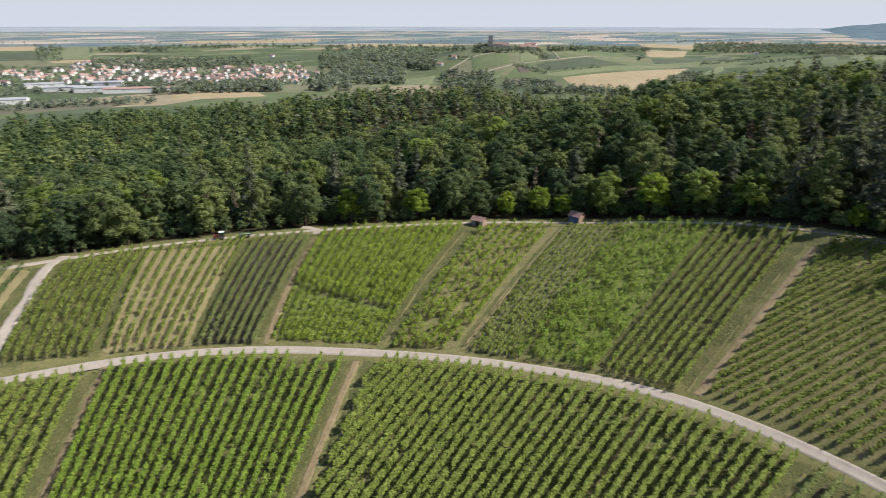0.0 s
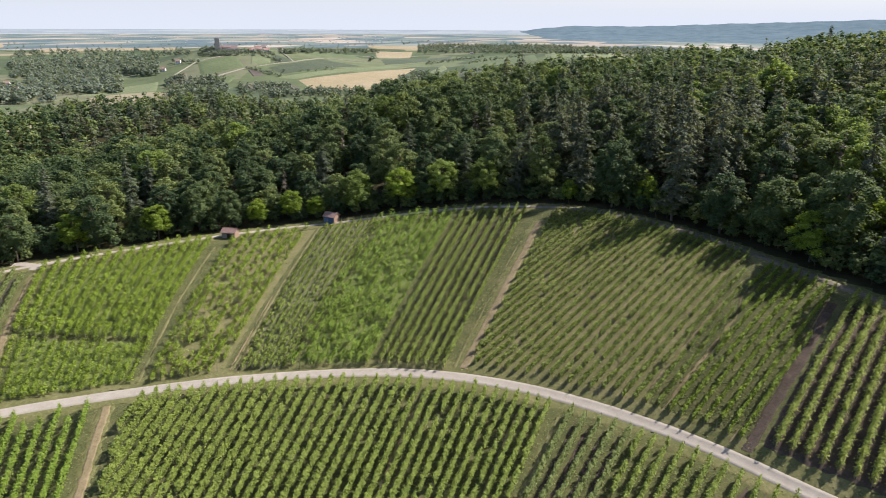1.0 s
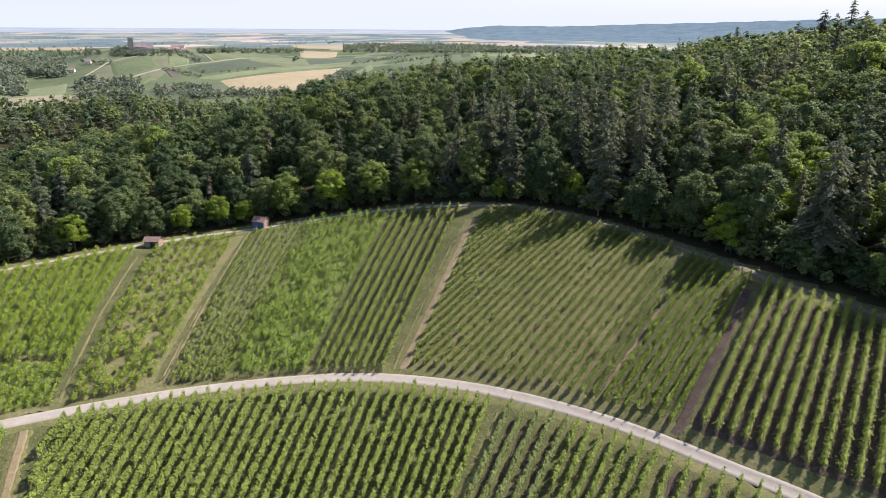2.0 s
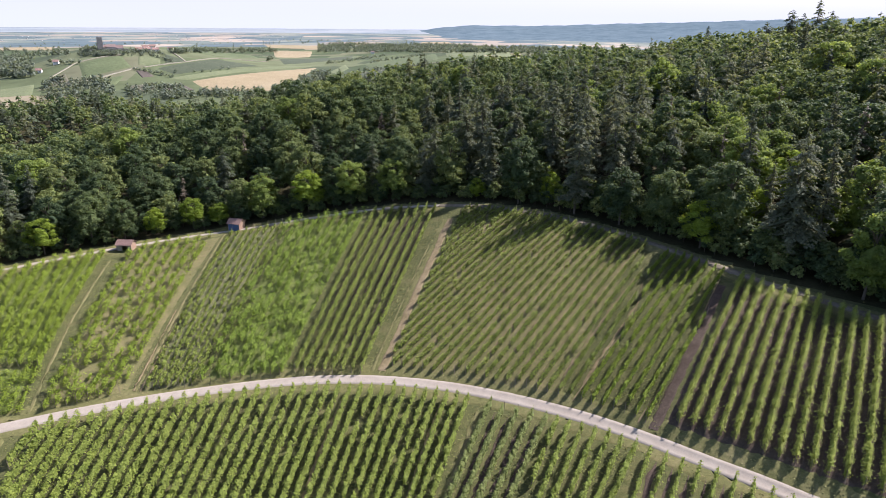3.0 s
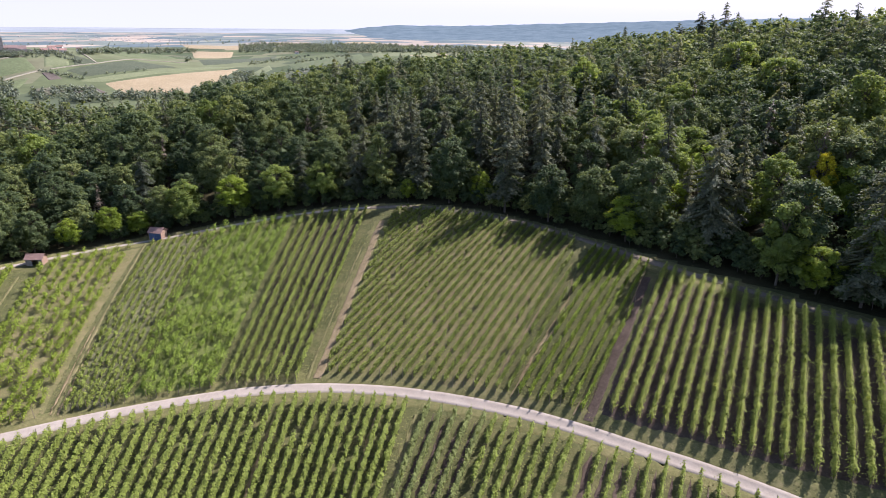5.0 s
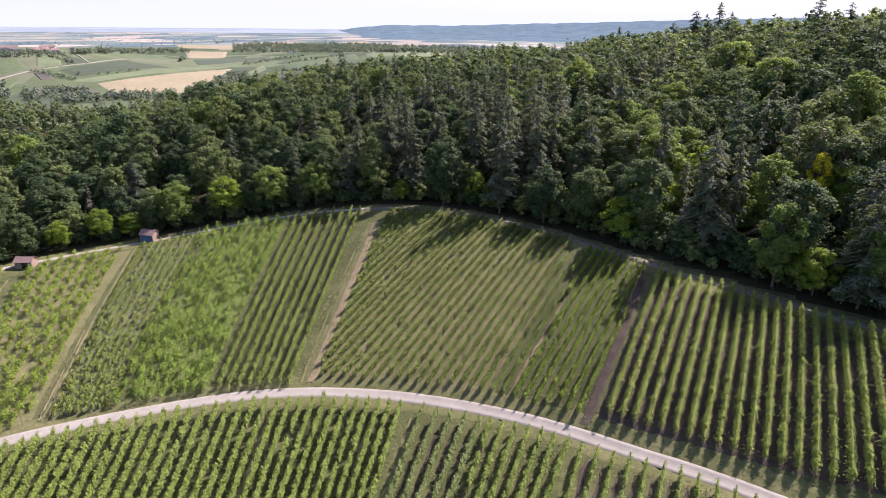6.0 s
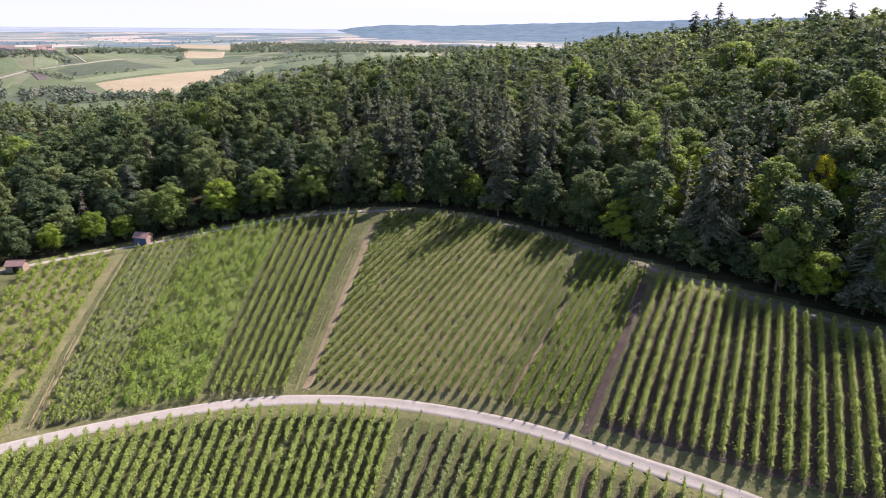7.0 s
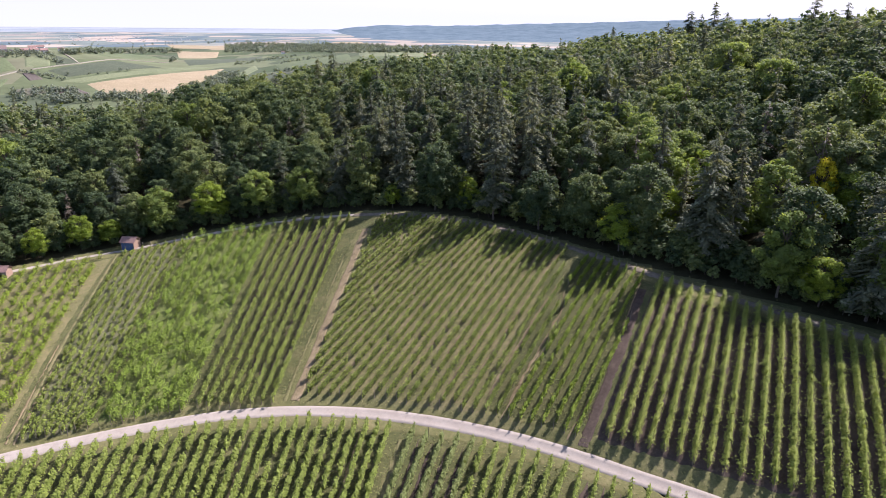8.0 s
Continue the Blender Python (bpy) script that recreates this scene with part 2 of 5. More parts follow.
def ground(x, y):
    x, y = np.asarray(x, float), np.asarray(y, float)
    b, r = polar(x, y)
    r1, z1 = np.interp(b, BEAR, ROAD_R), np.interp(b, BEAR, ROAD_Z)
    r2, z2 = np.interp(b, BEAR, PATH_R), np.interp(b, BEAR, PATH_Z)
    v = (r - r1) / (r2 - r1)
    band = z1 + (z2 - z1) * v + 6.0 * np.clip(v, 0, 1) * (1 - np.clip(v, 0, 1))
    d = r1 - r
    low = z1 - 0.08 * d - 0.0008 * d * d
    low = low + (-70.0 - low) * smooth(45, 4, r)
    wood = canopy_floor(x, y)
    up = z2 + (wood - z2) * smooth(0, 56, r - r2)
    z = np.where(v < 0, low, np.where(v < 1, band, up))
    z = z + (plain_z(r) - z) * smooth(WOOD_END - 10, WOOD_END + 200, r)
    hill = 63.0 * np.exp(-((b - 33) / np.where(b > 33, 6.5, 13.0)) ** 2) * smooth(1250, 1790, r) * smooth(2600, 1900, r)
    spur = 58.0 * np.exp(-((b - 3) / 9.0) ** 2) * smooth(1000, 1560, r) * smooth(2500, 1750, r)
    return z + hill + spur + Z0


def spot(bearing, drop):
    """Where the line of sight from the hover point, so many degrees below level, meets the country beyond the wood."""
    b = math.radians(bearing)
    r = np.geomspace(700, 4850, 3000)
    x, y = -r * math.sin(b), r * math.cos(b)
    under = np.nonzero(Z0 - r * math.tan(math.radians(drop)) < ground(x, y))[0]
    k = under[0] if len(under) else -1
    return np.array([x[k], y[k]])


# ---- mesh helpers ----
def quad_mesh(name, quads, mat, tint=None):
    """A mesh of loose four-cornered faces, from an array (n, 4, 3)."""
    n = len(quads)
    me = bpy.data.meshes.new(name)
    me.vertices.add(4 * n)
    me.vertices.foreach_set("co", np.ascontiguousarray(quads, dtype=np.float32).ravel())
    me.loops.add(4 * n)
    me.loops.foreach_set("vertex_index", np.arange(4 * n, dtype=np.int32))
    me.polygons.add(n)
    me.polygons.foreach_set("loop_start", np.arange(0, 4 * n, 4, dtype=np.int32))
    if tint is not None:
        me.attributes.new("tint", "FLOAT", "FACE").data.foreach_set("value", np.asarray(tint, dtype=np.float32))
    me.update(calc_edges=True)
    me.materials.append(mat)
    return me


def grid_mesh(name, pts, mat, closed=False):
    """A mesh over an array (rows, columns, 3) of places."""
    a, b = pts.shape[:2]
    idx = np.arange(a * b).reshape(a, b)
    if closed:
        idx = np.concatenate([idx, idx[:, :1]], 1)
    f = np.stack([idx[:-1, :-1], idx[:-1, 1:], idx[1:, 1:], idx[1:, :-1]], -1).reshape(-1, 4)
    me = bpy.data.meshes.new(name)
    me.vertices.add(a * b)
    me.vertices.foreach_set("co", np.ascontiguousarray(pts, dtype=np.float32).ravel())
    me.loops.add(f.size)
    me.loops.foreach_set("vertex_index", f.ravel().astype(np.int32))
    me.polygons.add(len(f))
    me.polygons.foreach_set("loop_start", np.arange(0, f.size, 4, dtype=np.int32))
    me.update(calc_edges=True)
    me.shade_smooth()
    me.materials.append(mat)
    return me


def bm_mesh(name, bm, mat):
    me = bpy.data.meshes.new(name)
    bm.to_mesh(me)
    bm.free()
    me.materials.append(mat)
    return me


def part(name, me, parent, label=""):
    ob = new(name, me)
    ob.parent = parent
    return tagged(ob, label)


def leaves(centres, normals, size, rng, long=1.0, loose=0.6):
    """Pointed leaf sprays round the given places: kites that roughly face along the normals."""
    n = len(centres)
    nn = normals + rng.normal(0, loose, (n, 3))
    nn /= np.linalg.norm(nn, axis=1)[:, None] + 1e-9
    u = np.cross(nn, rng.normal(0, 1, (n, 3)))
    u /= np.linalg.norm(u, axis=1)[:, None] + 1e-9
    v = np.cross(nn, u)
    s = (np.asarray(size) * rng.uniform(0.65, 1.35, n))[:, None]
    a, b = u * s * long, v * s
    k = rng.uniform(-0.35, 0.35, (n, 1))
    return np.stack([centres - a, centres - b + a * k, centres + a, centres + b + a * k], 1)


# ---- the ground: one sheet from under the camera to the horizon ----
def ground_sheet():
    rings = np.r_[np.linspace(0.02, 50, 14)[:-1], np.arange(50, 206, 2.0), np.geomspace(206, 850, 56), np.geomspace(865, 4900, 110)]
    bears = np.radians(np.arange(0, 360, 0.9))
    r, b = np.meshgrid(rings, bears, indexing="ij")
    x, y = -r * np.sin(b), r * np.cos(b)
    bb, rr = polar(x, y)
    z = ground(x, y)
    for line in (ROAD_R, PATH_R):
        z = z - 0.12 * np.exp(-((rr - np.interp(bb, BEAR, line)) / 2.0) ** 2)
    me = grid_mesh("ground", np.stack([x, y, z], -1), SWARD, closed=True)
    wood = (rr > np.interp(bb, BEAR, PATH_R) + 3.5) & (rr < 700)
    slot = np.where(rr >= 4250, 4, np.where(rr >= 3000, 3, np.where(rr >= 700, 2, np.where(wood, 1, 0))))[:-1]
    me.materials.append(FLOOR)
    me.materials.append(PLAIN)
    me.materials.append(HAZED_DISTANCE)
    me.materials.append(HAZED_HORIZON)
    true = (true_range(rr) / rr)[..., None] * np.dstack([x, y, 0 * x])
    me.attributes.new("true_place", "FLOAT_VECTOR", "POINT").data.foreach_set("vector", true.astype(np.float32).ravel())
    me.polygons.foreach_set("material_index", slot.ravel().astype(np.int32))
    return tagged(new("ground", me), "grassy hillside falling to a wide farmed plain", "ground", kind="structure")


def ribbon(name, xy, width, mat, lift, label, category, rng, ragged=0.15, kind="structure", crown=0.02, step=0.8, taper=False):
    """A track laid on the ground along a line of places, with ragged edges and a slight crown."""
    xy = np.asarray(xy, float)
    seg = np.r_[0, np.cumsum(np.linalg.norm(np.diff(xy, axis=0), axis=1))]
    s = np.arange(0, seg[-1], step)
    line = np.stack([np.interp(s, seg, xy[:, 0]), np.interp(s, seg, xy[:, 1])], -1)
    if len(xy) > 3:
        k = np.ones(9) / 9
        for i in (0, 1):
            line[4:-4, i] = np.convolve(line[:, i], k, "valid")
    d = np.gradient(line, axis=0)
    d /= np.linalg.norm(d, axis=1)[:, None]
    side = np.stack([-d[:, 1], d[:, 0]], -1)
    offs = np.array([-0.5, -0.42, -0.22, 0, 0.22, 0.42, 0.5])
    wob = rng.normal(0, ragged * 0.5, (len(s), 2))
    wander = rng.normal(0, 1.0, (len(s) + 8, 2))
    wob = wob + ragged * 1.6 * np.stack([np.convolve(wander[:, i], np.ones(9) / 9, "valid") for i in (0, 1)], -1)
    off = np.tile(offs * width, (len(s), 1))
    off[:, :2] += wob[:, :1]
    off[:, -2:] += wob[:, 1:]
    if taper:
        off *= np.clip(np.minimum(np.arange(len(s)), np.arange(len(s))[::-1]) / max(2, len(s) * 0.12), 0.1, 1)[:, None]
    p = line[:, None] + side[:, None] * off[..., None]
    z = ground(p[..., 0], p[..., 1]) + lift + crown * (1 - (offs * 2) ** 2)
    z[:, 0] -= lift + 0.12
    z[:, -1] -= lift + 0.12
    return tagged(new(name, grid_mesh(name, np.dstack([p, z]), mat)), label, category, kind=kind)


def bearing_line(radius, b0, b1, step=0.5, shift=0.0):
    b = np.arange(b0, b1, step)
    r = np.interp(b, BEAR, radius) + shift
    return np.stack([-r * np.sin(np.radians(b)), r * np.cos(np.radians(b))], -1)


def patch(name, corners, mat, lift, label, rng, ragged=0.5):
    """Bare or mown ground between four corners, laid on the slope."""
    c = np.array(corners, float) * UNIT
    nu = int(max(2, np.linalg.norm(c[1] - c[0]) / 1.0))
    nv = int(max(2, np.linalg.norm(c[3] - c[0]) / 1.0))
    u, v = np.meshgrid(np.linspace(0, 1, nu + 1), np.linspace(0, 1, nv + 1), indexing="ij")
    p = (c[0] * ((1 - u) * (1 - v))[..., None] + c[1] * (u * (1 - v))[..., None] + c[2] * (u * v)[..., None] + c[3] * ((1 - u) * v)[..., None])
    edge = (u == 0) | (u == 1) | (v == 0) | (v == 1)
    p = p + rng.normal(0, ragged, p.shape) * edge[..., None] * 0.6
    z = ground(p[..., 0], p[..., 1]) + np.where(edge, -0.1, lift)
    return tagged(new(name, grid_mesh(name, np.dstack([p, z]), mat)), label, "soil", kind="structure")


# ---- vine rows ----
def clipped(p, d, poly):
    """The stretch of the line p + s d that lies within a convex or nearly convex polygon, as (s0, s1)."""
    hits = []
    for a, b in zip(poly, np.roll(poly, -1, 0)):
        e = b - a
        den = d[0] * e[1] - d[1] * e[0]
        if abs(den) < 1e-9:
            continue
        w = a - p
        s, k = (w[0] * e[1] - w[1] * e[0]) / den, (w[0] * d[1] - w[1] * d[0]) / den
        if 0 <= k < 1:
            hits.append(s)
    return (min(hits), max(hits)) if len(hits) >= 2 else None


def post_mesh():
    bm = bmesh.new()
    bmesh.ops.create_cone(bm, cap_ends=True, segments=6, radius1=0.05, radius2=0.04, depth=2.0, matrix=Matrix.Translation((0, 0, 1.0)))
    return bm_mesh("post", bm, POST_WOOD)


POST = post_mesh()


def vine_row(a, b, rng, leaf, label, group, high=2.2, wide=0.18, thick=40, size=0.1, gaps=0.03, plant=1.1, low=0.25, wild=0.11, posts=True, core_size=0.27):
    """One trained row of vines from a to b (ground plan): stems, leafy wall with loose shoots, end posts."""
    a, b = np.asarray(a, float), np.asarray(b, float)
    length = np.linalg.norm(b - a)
    d = (b - a) / length
    side = np.array([-d[1], d[0]])
    n_plants = max(1, int(length / plant))
    vigour = rng.normal(1.0, wild, n_plants).clip(0.5, 1.5)
    alive = rng.random(n_plants) > gaps
    lean = rng.normal(0, wild * 0.6, n_plants)
    n = int(length * thick * 1.6)
    s = rng.random(n) * length
    k = np.minimum((s / plant).astype(int), n_plants - 1)
    pull = 0.86 + 0.14 * np.abs(np.cos((s / plant - k - 0.5) * math.pi))
    keep = alive[k] & (rng.random(n) < pull)
    s, k = s[keep], k[keep]
    n = len(s)
    h = rng.beta(1.6, 1.25, n)
    shoot = rng.random(n) < 0.07
    z = low + (high * vigour[k] - low) * h + shoot * rng.uniform(0, 0.45, n)
    belly = np.sin(np.clip(h, 0.08, 0.95) * math.pi) ** 0.5
    off = rng.normal(0, wide, n) * belly * vigour[k] + lean[k] * h
    p = a + d * s[:, None] + side * off[:, None]
    centre = np.column_stack([p, ground(p[:, 0], p[:, 1]) + z])
    out = np.column_stack([side[0] * np.sign(off), side[1] * np.sign(off), 0.8 + 1.3 * h])
    # broad sprays in the plane of the row close the leafy wall
    m = int(length * 7)
    s2 = rng.random(m) * length
    k2 = np.minimum((s2 / plant).astype(int), n_plants - 1)
    s2, k2 = s2[alive[k2]], k2[alive[k2]]
    h2 = rng.uniform(0.15, 0.85, len(s2))
    p2 = a + d * s2[:, None] + side * (rng.normal(0, 0.06, len(s2)) + lean[k2] * h2)[:, None]
    wall = np.column_stack([p2, ground(p2[:, 0], p2[:, 1]) + low + (high * vigour[k2] - low) * h2])
    flip = rng.choice([-1.0, 1.0], len(s2))[:, None]
    core = leaves(wall, np.column_stack([np.tile(side, (len(s2), 1)), np.full(len(s2), 0.5)]) * flip, np.full(len(s2), core_size), rng, 1.0, 0.3)
    row = tagged(new("vine_row"), label, "vine row", group)
    mid = (a + b) / 2
    row.location = (*mid, float(ground(*mid)))
    origin = np.array(row.location)
    quads = leaves(centre, out, size * (0.8 + 0.3 * vigour[k]), rng, 1.15, 0.38)
    quads = np.concatenate([quads, core]) - origin
    part("foliage", quad_mesh("foliage", quads, leaf, (np.r_[k, k2] * 0.37 + rng.random()) % 1.0), row)
    at = (np.arange(n_plants) + 0.5)[alive] * length / n_plants
    q = a + d * at[:, None] + rng.normal(0, 0.05, (len(at), 2))
    base = np.column_stack([q, ground(q[:, 0], q[:, 1]) - 0.05])
    tip = base + np.column_stack([rng.normal(0, 0.08, (len(at), 2)), np.full(len(at), low + 0.5)])
    wx, wy = np.array([0.035, 0, 0]), np.array([0, 0.035, 0])
    stems = np.concatenate([np.stack([base - w, base + w, tip + w * 0.7, tip - w * 0.7], 1) for w in (wx, wy)]) - origin
    part("vine_stem", quad_mesh("vine_stem", stems, BARK), row, "thin brown vine stems")["kind"] = "stuff"
    if posts:
        for e in (a, b):
            post = part("post", POST, row, "weathered wooden end post")
            post.location = (e[0] - mid[0], e[1] - mid[1], float(ground(*e)) - origin[2])
            post.rotation_euler = (rng.normal(0, 0.04), rng.normal(0, 0.04), rng.random() * 3)
    return row


HUTS = np.array([(-65.0, 137.2), (-84.6, 123.4)]) * UNIT


def up_to_track(end, way, leave):
    """Carries a row that ends near the upper track on to its edge, clear of the two huts."""
    for _ in range(26):
        bearing, r = polar(*end)
        gap = float(np.interp(bearing, BEAR, PATH_R)) - float(r)
        if not leave < gap < 7.5 or min(np.linalg.norm(end - h) for h in HUTS) < 3.6:
            break
        end = end + way * 0.25
    return end


def up_to_road(end, way, leave):
    """Carries a row below the farm track on to the grass at its edge."""
    for _ in range(16):
        bearing, r = polar(*end)
        if not leave < float(np.interp(bearing, BEAR, ROAD_R)) - float(r) < 6.5:
            break
        end = end + way * 0.25
    return end


def vineyard(group, poly, guide_a, guide_b, leaf, label, rng, spacing=2.05, first=0.0, last=1.0, skip=0.0, alley=None, every=1, broad=0.9, ends=(0.2, 0.9), **look_of):
    """Rows that fan evenly from one guide line to another, cut off at the plot's outline."""
    poly = np.array(poly, float) * UNIT
    ga, gb = np.array(guide_a, float) * UNIT, np.array(guide_b, float) * UNIT
    da, db = ga[1] - ga[0], gb[1] - gb[0]
    gap = gb.mean(0) - ga.mean(0)
    along = da / np.linalg.norm(da) + db / np.linalg.norm(db)
    along /= np.linalg.norm(along)
    width = abs(gap[0] * along[1] - gap[1] * along[0])
    count = max(1, round(width / spacing))
    made = []
    for i in range(math.floor(first * count), math.ceil(last * count) + 1):
        f = i / count
        p, e = ga[0] * (1 - f) + gb[0] * f, min(max(f, 0.0), 1.0)
        d = da * (1 - e) + db * e
        cut = clipped(p, d, poly)
        if cut is None or rng.random() < skip:
            continue
        a, b = p + d * cut[0], p + d * cut[1]
        inset = (b - a) / np.linalg.norm(b - a)
        a, b = a + inset * rng.uniform(*ends[:2]), b - inset * rng.uniform(*ends[-2:])
        if np.dot(b - a, inset) < 3:
            continue
        a, b = up_to_road(a, -inset, rng.uniform(2.3, 3.0) + (0.9 if a[0] > -56 else 0.0)), up_to_track(b, inset, rng.uniform(1.7, 2.5))
        made.append(vine_row(a, b, rng, leaf, label, group, **look_of))
        if alley and np.linalg.norm(b - a) > 8 and i % every == 0 and f < last - 0.5 / count:
            across = np.array([-inset[1], inset[0]])
            gap_way = across * np.sign(np.dot(across, gap)) * spacing * 0.5
            ribbon("alley", [a + gap_way + inset, (a + b) / 2 + gap_way, b + gap_way - inset], broad * rng.uniform(0.7, 1.2), alley[0], 0.035, alley[1], "soil", rng, 0.22, crown=0.0, step=0.9, taper=True)
    return made


# ---- trees ----
def limb(bm, a, b, ra, rb, sides=6):
    a, b = Vector(a), Vector(b)
    d = b - a
    m = Matrix.Translation((a + b) / 2) @ d.to_track_quat("Z", "Y").to_matrix().to_4x4()
    bmesh.ops.create_cone(bm, cap_ends=False, segments=sides, radius1=ra, radius2=rb, depth=d.length, matrix=m)


def knobs(centres, radii, k, flat, rng):
    """Closed, knobbly shells of k by k patches a side round the given places; what lies inside a neighbour is left out."""
    g = np.tan(np.linspace(-1, 1, k + 1) * math.pi / 4)
    u, v = np.meshgrid(g, g, indexing="ij")
    one = np.ones_like(u)
    sides = [np.stack(a, -1) for a in ((one, u, v), (-one, v, u), (u, v, one), (v, u, -one), (v, one, u), (u, -one, v))]
    cell = lambda p: np.stack([p[:-1, :-1], p[1:, :-1], p[1:, 1:], p[:-1, 1:]], 2).reshape(-1, 4, 3)
    ball = np.concatenate([cell(p / np.linalg.norm(p, axis=2)[..., None]) for p in sides])
    out = []
    for i, (c, r) in enumerate(zip(centres, radii)):
        w = 1 + 0.16 * np.sin(ball[..., 0] * 6.1 + i * 2.3) * np.cos(ball[..., 1] * 5.3 + i) + 0.1 * np.sin(ball[..., 2] * 8.7 + ball[..., 0] * 4 + i)
        q = c + ball * w[..., None] * r * np.array([1, 1, flat])
        mid = q.mean(1)
        near = np.linalg.norm((mid[:, None] - np.asarray(centres)[None]) / np.array([1, 1, flat]), axis=2) / np.asarray(radii)
        near[:, i] = 9
        out.append(q[near.min(1) > 0.86])
    return np.concatenate(out)


def broad_crown(rng, n, size, high, radius, base, lobes=30, k=2, heart=True):
    """A dome of many uneven leafy clumps on spreading boughs, with gaps between them."""
    i = np.arange(lobes)
    rise = 1 - (i + 0.5) / lobes * 1.6
    ang = i * 2.4 + rng.normal(0, 0.4, lobes)
    around = np.sqrt(np.clip(1 - rise ** 2, 0.06, 1)) * rng.uniform(0.5, 0.98, lobes)
    mid = base + (high - base) * 0.46
    lr = radius * rng.uniform(0.2, 0.36, lobes) * (30 / lobes) ** 0.38
    lc = np.column_stack([np.cos(ang) * around * radius * 0.84, np.sin(ang) * around * radius * 0.84, mid + rise * (high - mid - 0.2 * radius) * rng.uniform(0.8, 1.05, lobes)])
    core = np.array([[0, 0, mid - 0.06 * high]])
    shells = knobs(lc, lr * 0.48, k, 0.7, rng)
    if heart:
        shells = np.concatenate([shells, knobs(core, [radius * 0.4], 2, (high - base) / radius * 0.46, rng)])
    pick = rng.choice(lobes, n, p=lr ** 2 / (lr ** 2).sum())
    d = rng.normal(0, 1, (n, 3))
    d[:, 2] += 0.45
    d /= np.linalg.norm(d, axis=1)[:, None]
    away = lc[pick] - core
    d += 0.45 * away / np.linalg.norm(away, axis=1)[:, None]
    d /= np.linalg.norm(d, axis=1)[:, None]
    p = lc[pick] + d * (lr[pick] * rng.uniform(0.55, 1.12, n))[:, None] * np.array([1, 1, 0.72])
    p[:, 2] = np.maximum(p[:, 2], 0.4)
    return np.concatenate([shells, leaves(p, d * 0.8 + [0, 0, 0.65], size, rng, 1.25, 0.45)]), lc


def needle_crown(rng, n, size, high, radius, base, tiers=14, drop=0.25, blunt=0.0, per=6, stout=1.0):
    """Flat, drooping boughs in uneven whorls up a thin stem, each a fan of needle sprays, with sky between the whorls."""
    count = tiers * per
    f = (np.arange(count) // per + rng.uniform(-0.5, 0.5, count)).clip(0, tiers - 1) / (tiers - 1)
    ang = rng.random(count) * 2 * math.pi
    shape = (1 - f) ** (0.8 - 0.4 * blunt) * (0.75 + 0.25 * np.minimum(1, f / 0.25))
    reach = radius * (shape * 0.95 + 0.06) * rng.choice([1.0, 0.55, 1.15], count, p=[0.6, 0.25, 0.15]) * rng.uniform(0.75, 1.1, count)
    z = base + (high * 0.97 - base) * f
    hung = rng.uniform(0.5, 1.3, count) * drop
    way = np.column_stack([np.cos(ang), np.sin(ang), np.zeros(count)])
    across = np.column_stack([-np.sin(ang), np.cos(ang), np.zeros(count)])
    root = np.column_stack([np.zeros((count, 2)), z + 0.3])
    end = root + way * reach[:, None] * 0.92 - np.array([0, 0, 1]) * (hung * reach)[:, None]
    half = (root + end) / 2 + np.array([0, 0, 1]) * (0.08 * reach)[:, None]
    wing = across * (reach * 0.17 * stout)[:, None]
    sag = np.array([0, 0, 1]) * (reach * 0.1)[:, None]
    boughs = np.concatenate([np.stack([root, half + wing - sag, end, half], 1), np.stack([root, half, end, half - wing - sag], 1)])
    pick = rng.choice(count, n, p=(reach + 0.15) ** 1.3 / ((reach + 0.15) ** 1.3).sum())
    s = rng.random(n) ** 0.65
    fan = reach[pick] * 0.3 * stout * rng.normal(0, 0.62, n) * (1.15 - 0.7 * s)
    p = root[pick] + way[pick] * (reach[pick] * s)[:, None] + across[pick] * fan[:, None]
    p[:, 2] += 0.1 + 0.32 * reach[pick] * s * (1 - s) - hung[pick] * reach[pick] * s - 0.25 * np.abs(fan) + rng.normal(0, 0.13, n)
    nrm = way[pick] * 0.35 + np.array([0, 0, 1.0])
    sprays = leaves(p, nrm, size * (0.7 + 0.35 * (1 - f[pick])), rng, 1.5, 0.4)
    up = np.linspace(base * 0.6, high, 5)
    stem = []
    for a, b in zip(up[:-1], up[1:]):
        ra, rb = 0.11 * radius * (1.05 - a / high), 0.11 * radius * (1.05 - b / high)
        for u, v in (((1, 0), (0, 1)), ((0, 1), (-1, 0)), ((-1, 0), (0, -1)), ((0, -1), (1, 0))):
            stem.append([(u[0] * ra, u[1] * ra, a), (v[0] * ra, v[1] * ra, a), (v[0] * rb, v[1] * rb, b), (u[0] * rb, u[1] * rb, b)])
    return np.concatenate([boughs, sprays, np.array(stem)])


def trunk_mesh(rng, high, girth, boughs=None, base=3.0):
    bm = bmesh.new()
    bend = [(0, 0, -0.4)] + [(rng.normal(0, 0.12) * i, rng.normal(0, 0.12) * i, high * i / 4) for i in range(1, 5)]
    for i in range(4):
        limb(bm, bend[i], bend[i + 1], girth * (1 - i * 0.23), girth * (1 - (i + 1) * 0.23), 7)
    if boughs is not None:
        for c in boughs[:9]:
            limb(bm, (0, 0, min(max(base * 0.7, c[2] - 2.2), high * 0.85)), c, girth * 0.35, girth * 0.08, 5)
    return bm_mesh("trunk", bm, BARK)


